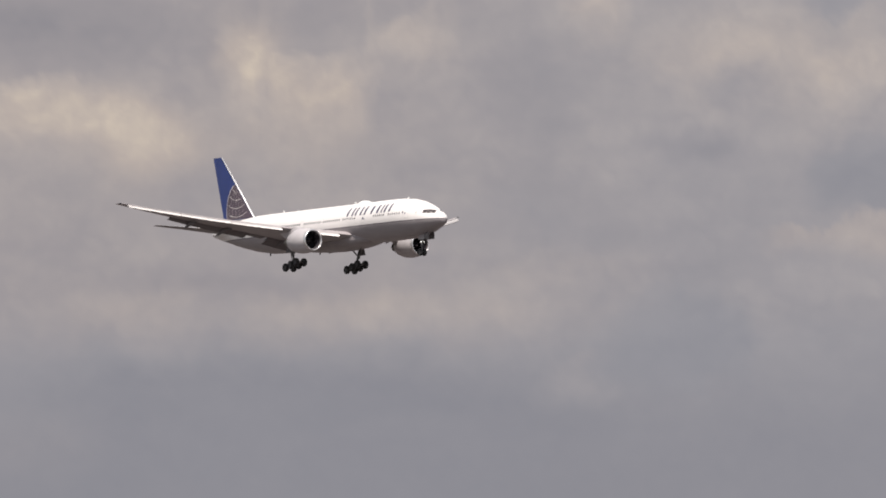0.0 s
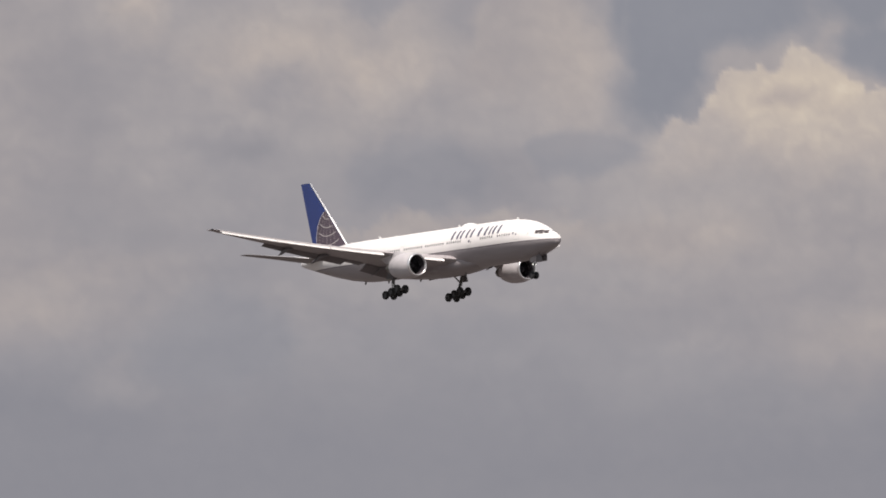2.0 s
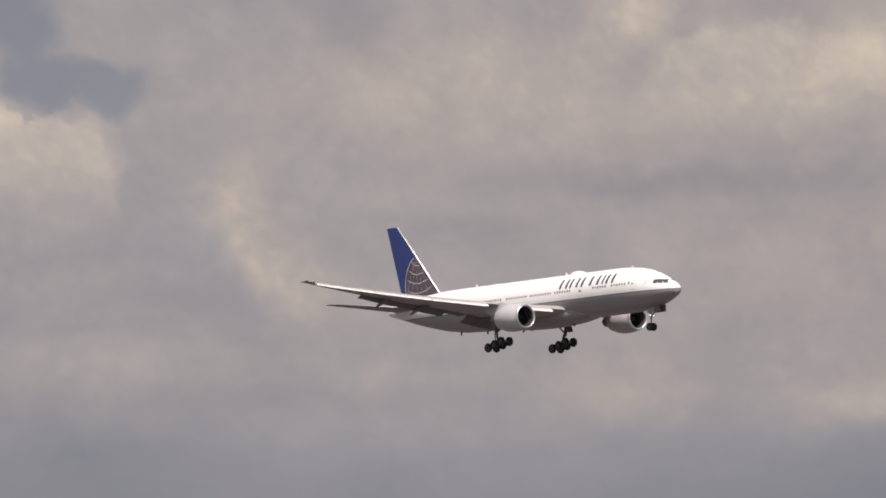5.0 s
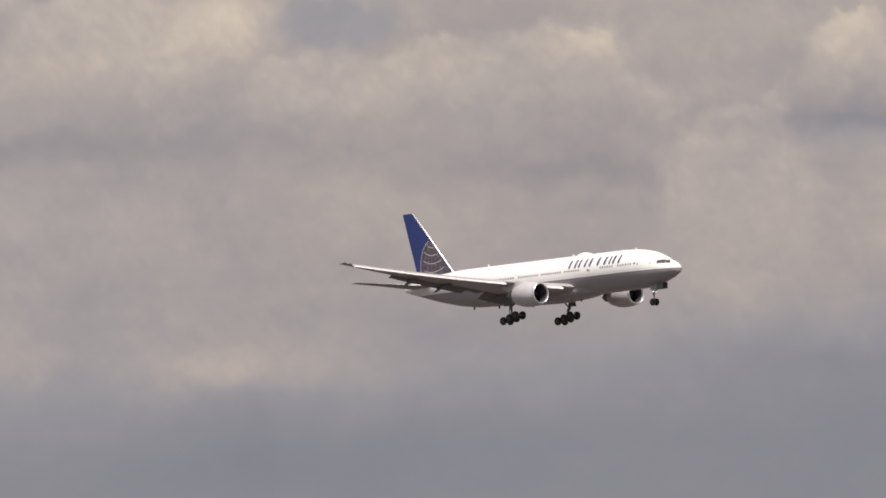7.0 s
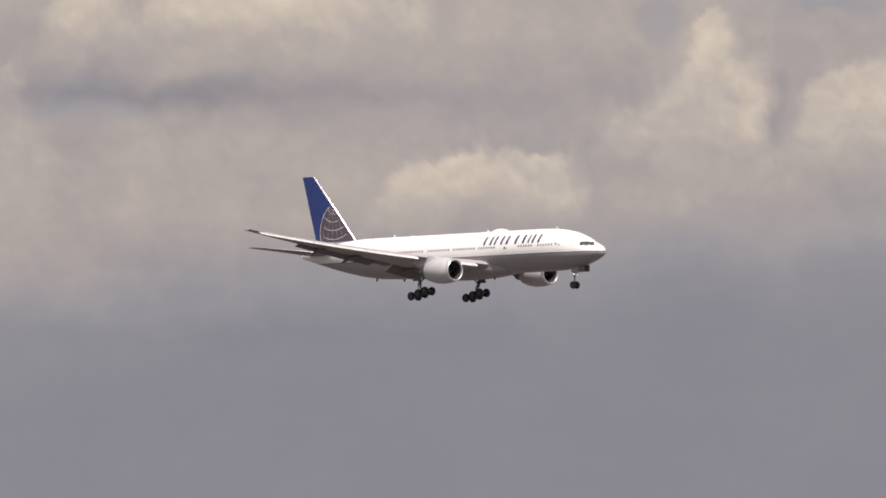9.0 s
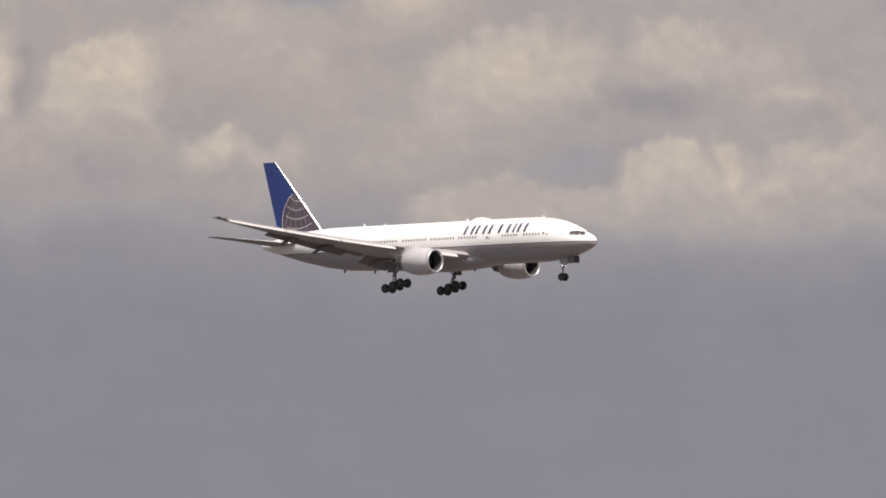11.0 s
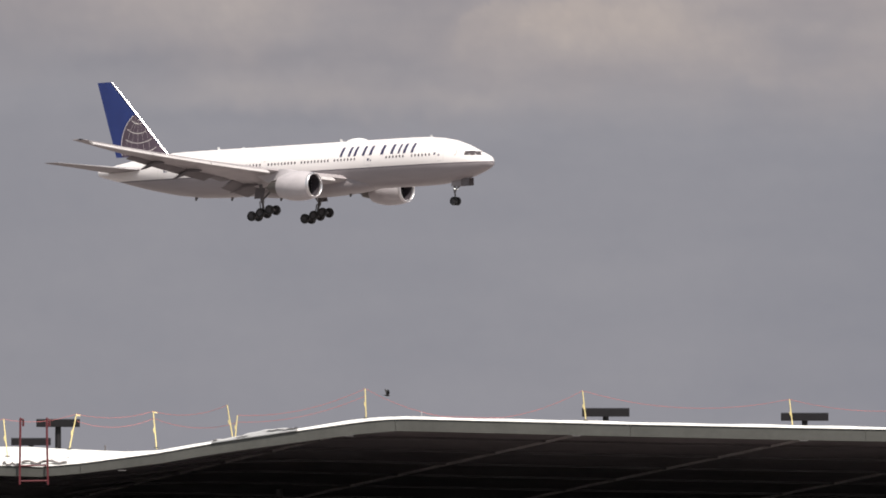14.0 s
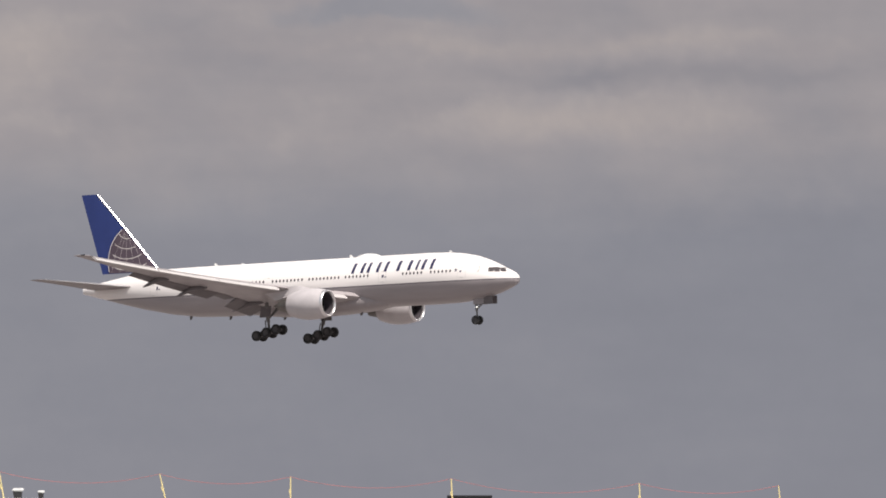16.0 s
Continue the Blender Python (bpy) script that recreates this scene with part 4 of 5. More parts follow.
        rings(bm, [[st(s + u, y + w, zz) for u, w, zz in lo] for lo in (
            ((1.3, 0, z + 1.6), (3.5, .28, z + 1.65), (7.2, .22, z + .65), (7.6, 0, z + .6), (7.2, -.22, z + .65), (3.5, -.28, z + 1.65)),
            ((4.0, 0, z + 2.2), (5.2, .24, z + 2.25), (8.6, .2, z + 1.75), (9.4, 0, z + 1.6), (8.6, -.2, z + 1.75), (5.2, -.24, z + 2.25)))])
        part("pylon", bm, M_NAC, nac, "grey engine pylon", 40)
    # landing gear
    def wheel(parent, c, r, w):
        bm = bmesh.new()
        lathe(bm, [(-w * .38, r * .55), (-w * .5, r * .72), (-w * .47, r * .9), (-w * .28, r * .99), (0, r), (w * .28, r * .99), (w * .47, r * .9), (w * .5, r * .72), (w * .38, r * .55)], c, 24, "Y", cap=False)
        ty = part("tyre", bm, M_TYRE, parent, "black rubber tyre", 50)
        bm = bmesh.new()
        lathe(bm, [(-w * .30, .03), (-w * .32, r * .3), (-w * .38, r * .56), (w * .38, r * .56), (w * .32, r * .3), (w * .30, .03)], c, 20, "Y")
        part("rim", bm, M_RIM, ty, "grey wheel rim", 40)

    for side in (1, -1):
        gear = bpy.data.objects.new("main_gear", None)
        scene.collection.objects.link(gear)
        gear.parent = plane
        c = st(32.2, side * 5.5, -5.68)
        tilt = radians(13)
        for k in (-1, 0, 1):
            ax = c + Vector((1.46 * k * math.cos(tilt), 0, 1.46 * k * math.sin(tilt)))
            for w in (-.70, .70):
                wheel(gear, ax + Vector((0, w, 0)), .63, .50)
            bm = bmesh.new()
            tube(bm, ax - Vector((0, .8, 0)), ax + Vector((0, .8, 0)), .09)
            part("axle", bm, M_GEAR, gear, "", 50)
        bm = bmesh.new()
        d = Vector((math.cos(tilt), 0, math.sin(tilt)))
        tube(bm, c - d * 1.7, c + d * 1.7, .17)
        part("truck_beam", bm, M_GEAR, gear, "", 50)
        bm = bmesh.new()
        tube(bm, c, c + Vector((.1, side * .35, 1.5)), .15)
        tube(bm, c + Vector((.1, side * .35, 1.3)), c + Vector((.2, side * .8, 3.6)), .24)
        part("strut", bm, M_GEAR, gear, "grey main gear leg", 50)
        bm = bmesh.new()
        tube(bm, c + Vector((.1, side * .4, 1.6)), c + Vector((.3, -side * 1.6, 3.2)), .11)
        tube(bm, c + Vector((.1, side * .4, 1.6)), c + Vector((2.2, side * .2, 3.3)), .11)
        tube(bm, c + Vector((-.4, side * .1, .2)), c + Vector((-.3, side * .4, 1.5)), .07)
        part("drag_brace", bm, M_GEAR, gear, "", 50)
        bm = bmesh.new()
        box(bm, c + Vector((.15, side * .95, 2.5)), (1.5, .06, 1.4), Euler((side * .25, 0, 0)).to_matrix())
        part("gear_door", bm, M_FLAP, gear, "small grey gear door")
    gear = bpy.data.objects.new("nose_gear", None)
    scene.collection.objects.link(gear)
    gear.parent = plane
    c = st(5.95, 0, -5.25)
    for w in (-.36, .36):
        wheel(gear, c + Vector((0, w, 0)), .545, .40)
    bm = bmesh.new()
    tube(bm, c - Vector((0, .45, 0)), c + Vector((0, .45, 0)), .08)
    part("axle", bm, M_GEAR, gear, "", 50)
    bm = bmesh.new()
    tube(bm, c, c + Vector((-.05, 0, 1.3)), .1)
    tube(bm, c + Vector((-.05, 0, 1.1)), c + Vector((-.12, 0, 2.9)), .17)
    part("strut", bm, M_GEAR, gear, "grey nose gear leg", 50)
    bm = bmesh.new()
    tube(bm, c + Vector((-.05, 0, 1.3)), c + Vector((1.5, 0, 2.5)), .09)
    part("drag_brace", bm, M_GEAR, gear, "", 50)
    for w in (-.5, .5):
        bm = bmesh.new()
        box(bm, c + Vector((.55, w, 2.25)), (1.5, .05, .8))
        part("gear_door", bm, M_BELLY, gear, "pale grey rear nose gear door")
        bm = bmesh.new()
        box(bm, c + Vector((1.95, w, 2.35)), (1.2, .05, .95))
        part("gear_door", bm, M_FLAP, gear, "dark grey front nose gear door")
        bm = bmesh.new()
        lathe(bm, [(.06, .015), (.045, .07), (0, .085), (-.12, .06)], c + Vector((.15, w * .5, 1.55)), 14)
        part("landing_light", bm, M_LIGHT, gear, "lit landing light", 40)
    return plane


airliner = build_airliner()

# ---- open-fronted shed at the airfield's edge ----
# X along its front, Y away from the camera, Z up; placed where the front faces the eye.
SHED_R, SHED_U = 567.0, 9700.0
SHED_K = PER_RAD / SHED_R
SHED_AZ = (SHED_U - U_MID) / PER_RAD
SHED = Matrix.Translation((SHED_R * math.sin(SHED_AZ), SHED_R * math.cos(SHED_AZ), 0)) @ Matrix.Rotation(-SHED_AZ, 4, "Z")
SKEW = -0.35


def spot(u, v, back=0.0):
    """The shed's place for a bearing u and a height v, some metres behind its front."""
    k = PER_RAD / (SHED_R + back)
    return Vector(((u - SHED_U) / k, back, EYE[2] + (V_HORIZON - v) / k))


U_EDGE = (8188, 8400, 8608, 8700, 8768, 8908, 9008, 9148, 9268, 9326, 9420, 9700, 10030, 10530, 11000, 11600, 12300)
V_EDGE = (1149, 1160, 1170, 1173, 1167, 1148.5, 1130.5, 1110, 1093, 1088, 1090, 1097, 1104, 1113, 1119, 1128, 1138)
U_LIP = (8188, 8700, 8850, 8908, 9008, 9148, 9268, 9326, 9420, 12300)
LIP_H = (.11, .11, .07, .07, .07, .08, .09, .085, .075, .075)
DEPTH = 42.0


def edge_z(u):
    return spot(u, interp(u, U_EDGE, V_EDGE)).z


def build_shed():
    shed = tagged(new("airfield_shed"), "long open-fronted shed with white roof membrane and grey fascia", "building")
    shed.matrix_world = SHED
    us = list(np.arange(8188, 12301, 34.0))
    # fascia board, in bays
    cuts = [8188, 8768, 9326, 9742, 10158, 10574, 10990, 11406, 11822, 12290]
    for a, b in zip(cuts[:-1], cuts[1:]):
        bm = bmesh.new()
        lp = []
        for u in np.linspace(a + .3, b - .3, 9):
            x, z = spot(u, 0).x, edge_z(u)
            h = interp(u, (8188, 8768, 8950, 9326), (.41, .42, .44, .50))
            lp.append([(x, 0, z), (x, .25, z), (x, .25, z - h), (x, .03, z - h)])
        rings(bm, lp)
        part("fascia", bm, M_FASCIA, shed, "weathered grey fascia board")
    # white edge trim over the fascia
    bm = bmesh.new()
    lp = []
    for u in us:
        x, z = spot(u, 0).x, edge_z(u)
        h = interp(u, U_LIP, LIP_H) + .012 * math.sin(u * .043) + .01 * math.sin(u * .017 + 1)
        lp.append([(x, -.04, z - .01), (x, .0, z + h), (x, .35, z + h + .02), (x, .35, z - .01)])
    rings(bm, lp)
    part("edge_trim", bm, M_ROOF, shed, "sunlit white roof edge trim")
    # peeling strip of membrane on the slope
    bm = bmesh.new()
    lp = []
    for k, u in enumerate(np.linspace(9000, 9152, 15)):
        x, z = spot(u, 0).x, edge_z(u)
        lift = .0 + .10 * max(0, math.sin((k - 4) / 10 * math.pi)) + .02 * math.sin(k * 2.3)
        lp.append([(x, -.08, z + .02), (x, -.06, z + .10 + lift), (x, -.03, z + .12 + lift), (x, -.045, z + .02)])
    rings(bm, lp)
    part("loose_membrane", bm, M_MEMB, shed, "peeled grey strip of roof membrane")
    # dark slivers put in for the shade under the lifted membrane
    for u0, u1, hgt in ((9002, 9010, .11), (9044, 9064, .09), (9098, 9126, .16), (9126, 9154, .12)):
        bm = bmesh.new()
        lp = []
        for k, u in enumerate(np.linspace(u0, u1, 7)):
            x, z = spot(u, 0).x, edge_z(u) + hgt + .02 * math.sin(k * 2.1 + u0)
            t = .014 * math.sin(math.pi * (k + .6) / 7.2)
            lp.append([(x, -.10, z - t), (x, -.10, z + t), (x, -.05, z + t), (x, -.05, z - t)])
        rings(bm, lp)
        part("shade_sliver", bm, M_DARK, shed, "dark sliver standing for shade at the membrane's edge")
    # roof sheet: rises to the back over the low bay, falls to the back elsewhere
    bm = bmesh.new()
    top, low = [], []
    for u in us:
        x, z = spot(u, 0).x, edge_z(u) + .02
        k = interp(u, (8188, 8895, 8990, 9090), (1, 1, .45, 0))
        up = spot(u, 1138, 14.0).z
        rows = []
        for d in (.3, 14.0, DEPTH):
            zz = z + (up - z) * (d - .3) / 13.7 if d < 20 else up - .6
            fall = z - .02 - 2.9 * d / DEPTH
            rows.append((x + SKEW * d, d, k * zz + (1 - k) * fall))
        top.append(rows)
        low.append([(p[0], p[1], p[2] - .22 - (.5 * k if p[1] > 1 else 0)) for p in rows])
    rings(bm, [t + l[::-1] for t, l in zip(top, low)])
    part("roof_sheet", bm, [M_ROOF], shed, "white roof membrane")
    # soffit lining under the sheet, its grey lifted against the shade, beams and purlins
    bm = bmesh.new()
    lp = []
    for u, l in zip(us, low):
        lp.append([(p[0], p[1], p[2] - .02) for p in l] + [(p[0], p[1], p[2] - .06) for p in l[::-1]])
    rings(bm, lp)
    part("soffit", bm, M_SOFFIT, shed, "lining under the roof, its grey lifted against the shade")

    def soffit_z(u, d):
        i = min(len(us) - 1, max(0, int(round((u - us[0]) / 34.0))))
        l = low[i]
        return interp(d, [p[1] for p in l], [p[2] for p in l]) - .06

    for u in range(8224, 12000, 402):
        bm = bmesh.new()
        lp = []
        for d in np.linspace(.5, DEPTH - 1, 12):
            x, z = spot(u + 238, 0).x + SKEW * d, soffit_z(u + 238, d)
            lp.append([(x - .035, d, z - .02), (x + .035, d, z - .02), (x + .035, d, z - .12), (x - .035, d, z - .12)])
        rings(bm, lp)
        beam = part("roof_beam", bm, M_BEAM, shed, "grey steel roof beam")
        bm = bmesh.new()
        q = spot(u + 238, 0).x - .5
        box(bm, (q, .10, edge_z(u + 220) - .525), (.34, .14, .035))
        box(bm, (q, .14, edge_z(u + 220) - .505), (.06, .06, .03))
        part("beam_bracket", bm, M_GEAR, beam, "small grey bracket at the beam's end")
    for d in (5, 11, 17, 23, 29, 35):
        bm = bmesh.new()
        lp = []
        for u in us[::4]:
            x, z = spot(u, 0).x + SKEW * d, soffit_z(u, d)
            lp.append([(x, d - .06, z), (x, d + .06, z), (x, d + .06, z - .1), (x, d - .06, z - .1)])
        rings(bm, lp)
        part("purlin", bm, M_PURLIN, shed, "dark roof purlin")
    # back wall and columns
    bm = bmesh.new()
    x0, x1 = spot(us[0], 0).x + SKEW * DEPTH, spot(us[-1], 0).x + SKEW * DEPTH
    n = int((x1 - x0) / .5)
    lp = []
    for k in range(n + 1):
        x = x0 + (x1 - x0) * k / n
        j = .06 if k % 2 else 0
        u = us[0] + (us[-1] - us[0]) * k / n
        z = soffit_z(u, DEPTH) + .05
        lp.append([(x, DEPTH - 1 + j, 0), (x, DEPTH - 1 + j, z), (x, DEPTH - .8 + j, z), (x, DEPTH - .8 + j, 0)])
    rings(bm, lp)
    part("back_wall", bm, M_DARK, shed, "dark corrugated back wall")
    for u in range(8720, 12200, 830):
        for d in (30.0,):
            bm = bmesh.new()
            x = spot(u, 0).x + SKEW * d
            tube(bm, (x, d, 0), (x, d, soffit_z(u, d) - .2), .16, .16, 10)
            part("column", bm, M_DARK, shed, "dark steel column")
    return shed


shed = build_shed()


# ---- things on the shed's roof ----
def yellow_post(u0, v0, u1, v1, hook=False):
    """A leaning stake from its foot at u0, v0 to its top at u1, v1."""
    ob = tagged(new("safety_post"), "thin yellow painted steel post leaning on the roof edge", "post", "roof edge posts")
    back = .15 if v0 < 1136 or u0 > 8920 else 3.0
    foot, top = spot(u0, v0, back), spot(u1, v1, back)
    foot.z -= .12
    ob.matrix_world = SHED @ Matrix.Translation(foot)
    d = top - foot
    bm = bmesh.new()
    tube(bm, (0, 0, 0), d, .028, .022, 8)
    part("stake", bm, M_YELLOW, ob, "yellow steel stake", 50)
    bm = bmesh.new()
    tube(bm, d * .52 + Vector((-.06, -.03, 0)), d * .60 + Vector((.02, -.03, 0)), .025, .02, 6)
    tube(bm, d * .52 + Vector((-.06, -.03, 0)), d * .42 + Vector((-.03, -.03, 0)), .02, .02, 6)
    if hook:
        tube(bm, d * .97, d + Vector((.16, 0, -.06)), .03, .03, 6)
    part("hook", bm, M_YELLOW, ob, "bent rope hook", 50)
    bm = bmesh.new()
    box(bm, (0, 0, .06), (.2, .2, .05))
    part("foot_plate", bm, M_FASCIA, ob)
    return top


POST_TOPS = [
    yellow_post(8478, 1142, 8489, 1077),
    yellow_post(8544, 1147, 8555, 1084),
    yellow_post(8639, 1152, 8632, 1089),
    yellow_post(8748, 1139, 8761, 1080, True),
    yellow_post(8903, 1137, 8897, 1075, True),
    yellow_post(9038, 1119, 9028, 1064),
    yellow_post(9042, 1119, 9046, 1082),
    yellow_post(9274, 1084, 9272, 1035),
    yellow_post(9663, 1088, 9657, 1039),
    yellow_post(10029, 1099, 10023, 1054),
    yellow_post(10335, 1106, 10326, 1058),
    yellow_post(10622, 1109, 10610, 1062),
    yellow_post(10842, 1112, 10842, 1067),
    yellow_post(11130, 1117, 11127, 1070),
    yellow_post(11464, 1122, 11461, 1078),
    yellow_post(11714, 1126, 11709, 1082),
]


def rope(a, b, sag):
    bm = bmesh.new()
    n, pts = 14, []
    for k in range(n + 1):
        t = k / n
        p = a.lerp(b, t)
        p.z = max(p.z - sag * 4 * t * (1 - t), edge_z(SHED_U + p.x * SHED_K) + .12)
        pts.append(p - a)
    lp = [[p + Vector((0, .010 * math.cos(c), .010 * math.sin(c))) for c in (0, 1.257, 2.513, 3.77, 5.027)] for p in pts]
    rings(bm, lp)
    ob = part("safety_rope", bm, M_ROPE, None)
    ob.matrix_world = SHED @ Matrix.Translation(a)
    tagged(ob, "thin faded red rope sagging between roof posts", "rope", "roof edge ropes")


for a, b in zip(POST_TOPS[:-1], POST_TOPS[1:]):
    span = (b - a).length
    if span > 1.0:
        rope(a, b, 1.2 if span > 8.5 else .02 + .06 * span)
for a, b in ((POST_TOPS[3], POST_TOPS[4]), (POST_TOPS[4], POST_TOPS[6]), (POST_TOPS[6], POST_TOPS[7])):
    rope(a - Vector((0, 0, .28)), b - Vector((0, 0, .30)), .3)


def build_ladder():
    lad = tagged(new("access_ladder"), "dark red steel ladder hooked over the low roof edge", "ladder")
    lad.matrix_world = SHED @ Matrix.Translation(spot(8685, 1190, -.35))
    z1 = spot(0, 1088).z - spot(0, 1190).z
    for x, lean in ((-.56, .03), (.58, -.05)):
        bm = bmesh.new()
        tube(bm, (x, 0, -.34), (x + lean, 0, z1), .045, .045, 8)
        tube(bm, (x + lean, 0, z1), (x + lean + .1, .25, z1 - .05), .045, .045, 8)
        tube(bm, (x + lean + .1, .25, z1 - .05), (x + lean + .1, .3, z1 - .3), .045, .045, 8)
        part("stile", bm, M_RED, lad, "red ladder stile", 50)
    for k in range(2):
        bm = bmesh.new()
        z = .42 - .62 * k
        tube(bm, (-.56, 0, z), (.58, 0, z + .02), .03, .03, 8)
        part("rung", bm, M_RED, lad, "", 50)
    bm = bmesh.new()
    for x in (-.56, .58):
        tube(bm, (x, 0, -.2), (x, .36, -.2), .03, .03, 8)
    part("bracket", bm, M_RED, lad)


build_ladder()


def roof_pipe(u, v0, v1, back, label, mat, rad=.03):
    ob = tagged(new("vent_pipe"), label, "pipe")
    a, b = spot(u, v0, back), spot(u, v1, back)
    ob.matrix_world = SHED @ Matrix.Translation(a)
    bm = bmesh.new()
    tube(bm, (0, 0, -.5), b - a, rad, rad, 10)
    part("pipe", bm, mat, ob, "", 50)
    bm = bmesh.new()
    tube(bm, b - a - Vector((0, 0, .02)), b - a + Vector((0, 0, .04)), rad * 1.6, rad, 10)
    part("cap", bm, mat, ob, "", 50)


roof_pipe(8812, 1150, 1137, 8.0, "thin dark vent pipe on the white roof", M_DARK)
roof_pipe(9372, 1086, 1077, .6, "thin white pin standing on the roof's crest", M_MEMB, .014)


def loose_flap(u0, u1, v, seed):
    """A crumpled strip of torn membrane lying on the edge."""
    rnd = random.Random(seed)
    a = spot(u0, v, -.06)
    bm = bmesh.new()
    lp = []
    w = (u1 - u0) / SHED_K
    for k in range(13):
        x, z = w * k / 12, .05 * math.sin(k * 1.1) + rnd.uniform(-.03, .03)
        lp.append([(x, 0, z), (x, .04, z + .05 + rnd.uniform(0, .05)), (x, .45, z + .06), (x, .4, z - .02)])
    rings(bm, lp)
    ob = part("torn_membrane", bm, M_DARK, None)
    ob.matrix_world = SHED @ Matrix.Translation(a)
    tagged(ob, "crumpled dark strip of torn roof membrane on the edge", "membrane", "torn membrane strips")


loose_flap(8664, 8744, 1166, 3)
loose_flap(8630, 8660, 1170, 5)


def roof_vent(u, v, w, h):
    ob = tagged(new("roof_vent"), "small white metal roof vent hood", "vent", "roof vents")
    p = spot(u, v, 2.0)
    ob.matrix_world = SHED @ Matrix.Translation(p)
    bm = bmesh.new()
    rings(bm, [[(-w * .5, -w * .4, h * .55), (w * .42, -w * .4, h * .5), (w * .42, w * .4, h * .5), (-w * .5, w * .4, h * .55)],
               [(-w * .56, -w * .46, h * .7), (w * .58, -w * .46, h * .72), (w * .5, w * .4, h * .72), (-w * .5, w * .4, h * .7)],
               [(-w * .42, -w * .3, h), (w * .5, -w * .3, h * 1.02), (w * .4, w * .3, h), (-w * .4, w * .3, h)]])
    part("hood", bm, M_MEMB, ob, "white hood")
    # throat coloured black so that it keeps the shade below the hood
    bm = bmesh.new()
    rings(bm, [[(-w * .3, -w * .3, -.2), (w * .36, -w * .3, -.2), (w * .30, w * .3, -.2), (-w * .3, w * .3, -.2)],
               [(-w * .44, -w * .38, h * .04), (w * .40, -w * .38, h * .04), (w * .40, w * .34, h * .04), (-w * .44, w * .34, h * .04)],
               [(-w * .48, -w * .40, h * .56), (w * .42, -w * .40, h * .56), (w * .42, w * .36, h * .56), (-w * .48, w * .36, h * .56)]])
    part("throat", bm, M_LAMP, ob, "vent throat blackened for the hood's shade")


roof_vent(10359, 1099, .42, .27)
roof_vent(10400, 1100, .25, .20)


def storage_box(u0, u1, v, back, label, side, top):
    """A long grey container standing in the shed's shade."""
    ob = tagged(new("storage_container"), label, "container", "containers under the shed")
    a, b = spot(u0, v, back), spot(u1, v, back)
    ob.matrix_world = SHED @ Matrix.Translation((a.x, back, 0))
    w, h = b.x - a.x, a.z
    bm = bmesh.new()
    n = int(w / .3)
    lp = []
    for k in range(n + 1):
        x, j = w * k / n, .04 * (k % 2)
        lp.append([(x, j, .12), (x, j, h - .08), (x, 2.4 - j, h - .08), (x, 2.4 - j, .12)])
    rings(bm, lp)
    part("corrugated_side", bm, side, ob, "corrugated steel side")
    for x in (0, w):
        for y in (0, 2.4):
            bm = bmesh.new()
            box(bm, (x, y, h / 2), (.16, .16, h))
            part("corner_post", bm, M_DARK, ob)
    bm = bmesh.new()
    box(bm, (w / 2, 1.2, h - .04), (w + .1, 2.5, .08))
    part("lid", bm, top, ob, "flat steel top")


storage_box(9125, 9155, 1231, 14.0, "narrow pale grey steel storage container in the shed's shade", M_BEAM, M_BEAM)
storage_box(9170, 9290, 1238, 16.0, "long dim blue-grey steel storage container in the shed's shade", M_DIM, M_DIM)
storage_box(9038, 9098, 1240, 15.0, "short blue-grey steel storage container in the shed's shade", M_CRATE, M_BEAM)
storage_box(9556, 9604, 1236, 13.0, "small dark steel storage container with a grey top", M_DARK, M_BEAM)

# ---- floodlight masts on the apron beyond the shed ----
def flood_mast(u, v, w, h, tilt, far=900.0):
    k = PER_RAD / far
    a = (u - U_MID) / PER_RAD
    ob = tagged(new("floodlight_mast"), "dark steel mast with a wide row of floodlights", "floodlight", "apron floodlight masts")
    ob.matrix_world = Matrix.Translation((far * math.sin(a), far * math.cos(a), 0)) @ Matrix.Rotation(-a, 4, "Z")
    z = EYE[2] + (V_HORIZON - v) / k
    wm, hm = w / k, h / k
    bm = bmesh.new()
    tube(bm, (0, 0, 0), (0, 0, z - hm * .5), .26, .19, 12)
    part("pole", bm, M_LAMP, ob, "dark steel pole", 50)
    bm = bmesh.new()
    box(bm, (0, 0, z), (wm, .25, hm * .35), Euler((0, radians(tilt), 0)).to_matrix())
    head = part("crossbar", bm, M_LAMP, ob, "dark crossbar")
    n = 6
    for i in range(n):
        x = (i + .5) / n * wm - wm / 2
        bm = bmesh.new()
        box(bm, (x, -.25, z - x * math.sin(radians(tilt))), (wm / n, .45, hm), Euler((radians(8), radians(tilt), 0)).to_matrix())
        part("lamp_housing", bm, M_LAMP, head, "black floodlight housing")


flood_mast(8387, 1047, 86, 14, -1)
flood_mast(8369, 1089, 78, 13, -1)
flood_mast(8729, 1096, 77, 13, 0)
flood_mast(8681, 1129, 70, 12, 0)
flood_mast(9698, 1077, 84, 14, 0)
flood_mast(10050, 1085, 84, 13, 0)
flood_mast(11158, 1107, 80, 13, 0)
flood_mast(6900, 1018, 90, 14, 0)


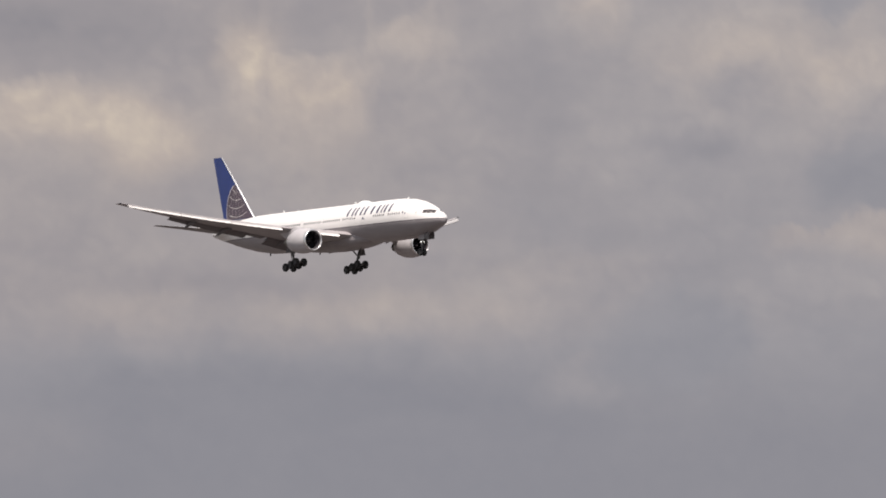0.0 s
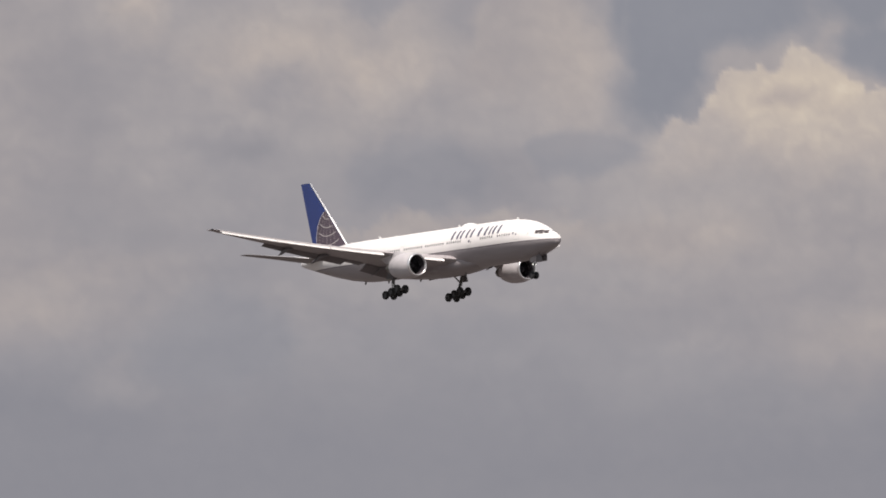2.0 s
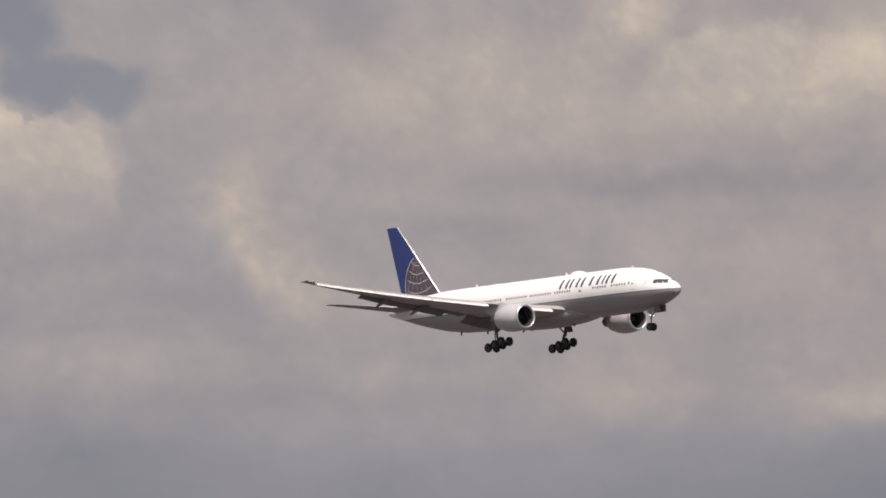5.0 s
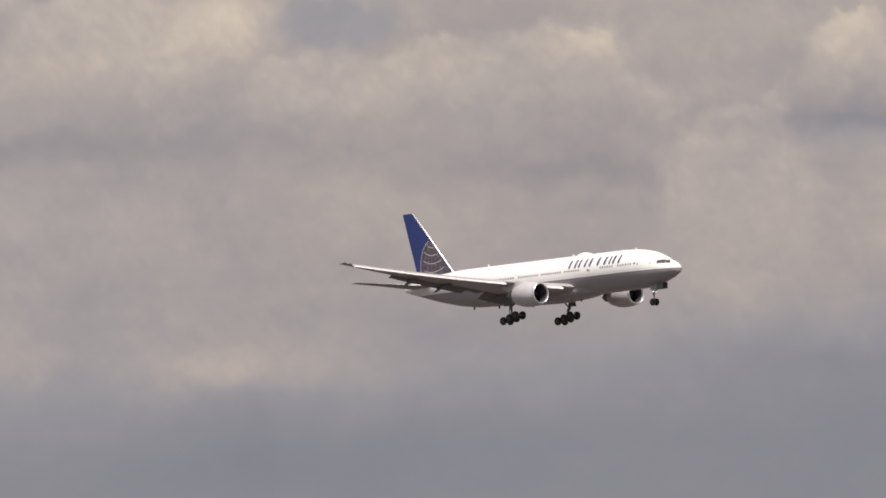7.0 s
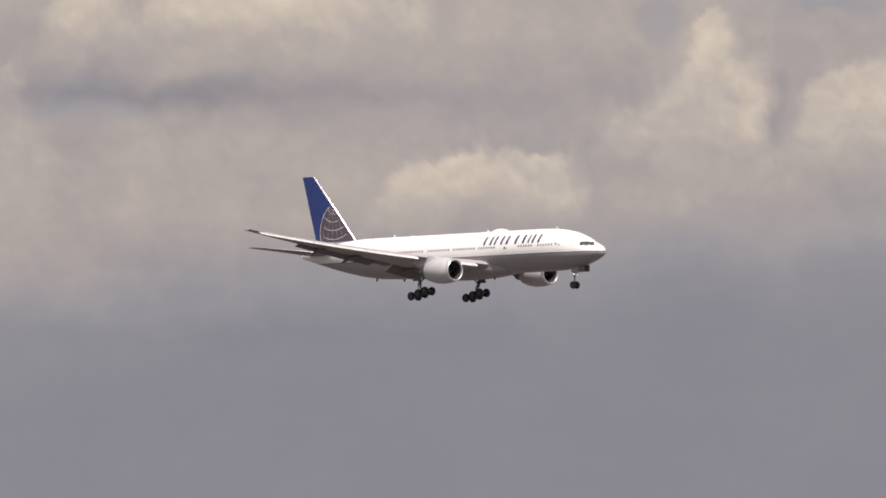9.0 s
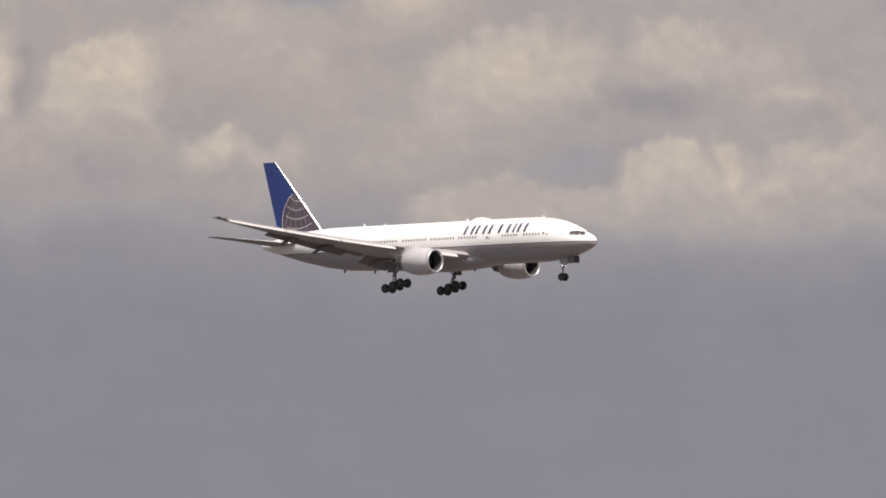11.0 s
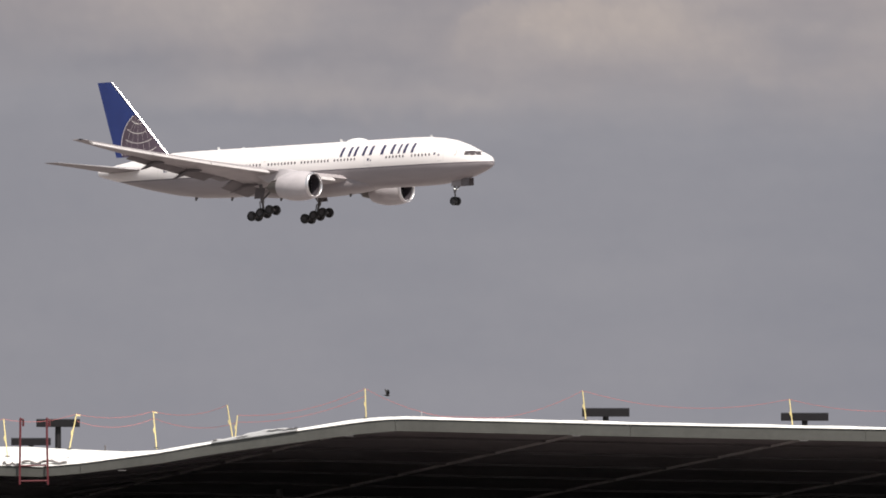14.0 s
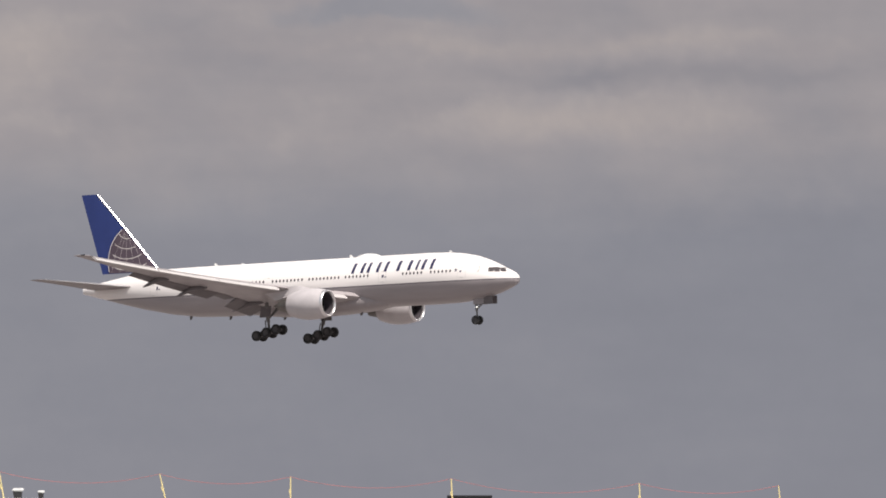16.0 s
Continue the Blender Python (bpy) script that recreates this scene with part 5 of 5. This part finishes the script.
# ---- a bird passing over the roof ----
def build_bird(label, k):
    b = tagged(new("bird"), label, "bird")
    bm = bmesh.new()
    lathe(bm, [(.19, .004), (.165, .02), (.13, .032), (.06, .05), (-.02, .052), (-.1, .035), (-.16, .018), (-.2, .006)], (0, 0, 0), 12)
    part("body", bm, M_BIRD, b, "dark body", 60)
    bm = bmesh.new()
    rings(bm, [[(-.15, -.02, .008), (-.15, .02, .008), (-.15, .02, -.004), (-.15, -.02, -.004)],
               [(-.28, -.055, .004), (-.28, .055, .004), (-.28, .055, -.002), (-.28, -.055, -.002)]])
    part("tail", bm, M_BIRD, b, "fanned tail")
    wings = []
    for side in (1, -1):
        bm = bmesh.new()
        lp = []
        for y, x0, x1 in ((.0, .09, -.07), (.12, .11, -.07), (.22, .08, -.08), (.31, 0, -.1), (.36, -.07, -.12)):
            lp.append([(x0, side * y, .006), ((x0 + x1) / 2, side * y, .014), (x1, side * y, 0), ((x0 + x1) / 2, side * y, -.003)])
        rings(bm, lp)
        w = part("wing", bm, M_BIRD, b, "dark feathered wing", 60)
        wings.append((w, side))
    for ob in b.children:
        ob.data.transform(Matrix.Scale(k, 4))
    return b, wings


bird, bird_wings = build_bird("small dark bird in flapping flight", 1.2)
swift, swift_wings = build_bird("tiny dark bird darting past under the airliner", 0.2)


def bird_flight():
    rows = []
    for t, u, v in ((0, 8080, 960), (4, 8420, 980), (8, 8760, 1000), (11, 9020, 1016), (12.5, 9165, 1024), (13.0, 9213, 1029), (13.5, 9256, 1037),
                    (14.0, 9311, 1047), (14.5, 9370, 1061), (15.0, 9435, 1068), (15.5, 9500, 1072), (16.0, 9570, 1076)):
        far, a = 920.0, (u - U_MID) / PER_RAD
        turn = interp(t, (13.5, 14.0, 14.5), (-28, 20, 58))
        rows.append((t, pose(far * math.sin(a), far * math.cos(a), EYE[2] + (V_HORIZON - v) / PER_RAD * far, 6, 4, turn)))
    walk(bird, rows)
    rows = []
    for t, u, v in ((0, -3000, 1000), (8, 2700, 900), (9.0, 4655, 790), (9.2, 5052, 758), (9.3, 5252, 736), (9.4, 5450, 699), (9.5, 5649, 647),
                    (9.6, 5847, 583), (9.7, 6024, 521), (10.5, 7600, -60), (11, 8600, -400), (16, 15000, -900)):
        far, a = 300.0, (u - U_MID) / PER_RAD
        rows.append((t, pose(far * math.sin(a), far * math.cos(a), EYE[2] + (V_HORIZON - v) / PER_RAD * far, 10, -12, -20)))
    walk(swift, rows)
    for w, side in swift_wings:
        walk(w, [(.1 * k, pose(0, 0, .004, side * (10 + 34 * math.cos(k * 2.1)), 0, 0)) for k in range(161)])
    for w, side in bird_wings:
        beats = [(.1 * k, (14 + 46 * math.cos((k - 2) * math.pi * 2 / 3)) if k < 141 else 64 + 14 * math.cos(k * 2.1)) for k in range(161)]
        walk(w, [(t, pose(0, 0, .02, side * a, 0, 0)) for t, a in beats])



def motions():
    walk(airliner, [(t, pose(x, y, z, rx, ry, rz)) for t, x, y, z, rx, ry, rz in (
    (0.0, -454.4, 2058.5, 83.08, -0.74, -1.87, -44.30),
    (0.5, -430.5, 2041.4, 81.60, -0.80, -2.09, -44.34),
    (1.0, -403.9, 2016.1, 79.73, -0.84, -2.37, -44.47),
    (1.5, -379.1, 1996.8, 78.46, -0.77, -2.72, -44.41),
    (2.0, -353.5, 1973.8, 75.68, -0.57, -3.09, -44.52),
    (2.5, -328.6, 1953.1, 74.05, -0.50, -3.30, -44.71),
    (3.0, -303.5, 1933.2, 72.30, -0.52, -3.49, -44.88),
    (3.5, -279.7, 1921.7, 71.38, -0.43, -3.74, -45.02),
    (4.0, -254.0, 1895.8, 70.00, -0.29, -3.35, -45.21),
    (4.5, -229.3, 1877.5, 69.09, 0.19, -3.10, -45.57),
    (5.0, -207.9, 1885.1, 69.11, 0.51, -2.93, -45.61),
    (5.2, -203.9, 1921.3, 70.78, 0.69, -2.98, -45.62),
    (5.9, -178.2, 1987.0, 72.40, 1.09, -3.01, -45.59),
    (6.6, -153.0, 2096.0, 75.03, 1.14, -3.13, -45.33),
    (7.3, -120.0, 2134.0, 75.77, 0.83, -2.74, -45.22),
    (7.5, -109.5, 2121.8, 74.94, 0.71, -2.37, -45.34),
    (8.0, -83.1, 2096.7, 74.57, 0.31, -1.80, -45.32),
    (8.5, -56.9, 2067.0, 73.54, -0.00, -1.24, -45.44),
    (9.0, -31.2, 2040.6, 72.49, -0.04, -0.75, -45.33),
    (9.5, -5.0, 2019.4, 71.25, 0.00, -0.79, -45.16),
    (9.7, 5.2, 2011.1, 70.90, -0.15, -0.86, -45.34),
    (10.4, 40.6, 1969.4, 68.69, -0.24, -0.76, -45.53),
    (11.1, 76.1, 1920.3, 65.69, -0.37, -0.87, -45.89),
    (11.8, 112.7, 1879.2, 62.65, -0.46, -1.17, -45.90),
    (12.0, 123.1, 1868.7, 61.84, -0.63, -1.29, -45.81),
    (12.5, 149.1, 1845.0, 59.75, -0.64, -1.52, -45.41),
    (13.0, 175.2, 1823.6, 57.90, -0.57, -1.85, -45.32),
    (13.5, 200.6, 1796.3, 55.26, -0.58, -1.80, -45.16),
    (14.0, 226.2, 1765.5, 52.98, -0.50, -1.84, -45.05),
    (14.5, 252.0, 1740.3, 50.75, -0.38, -2.18, -45.11),
    (15.0, 277.0, 1707.5, 48.49, -0.38, -2.35, -45.23),
    (15.5, 302.2, 1677.9, 46.61, -0.43, -2.29, -45.21),
    (16.0, 329.0, 1655.0, 44.65, -0.55, -2.03, -45.37),
    )])
    bird_flight()


motions()
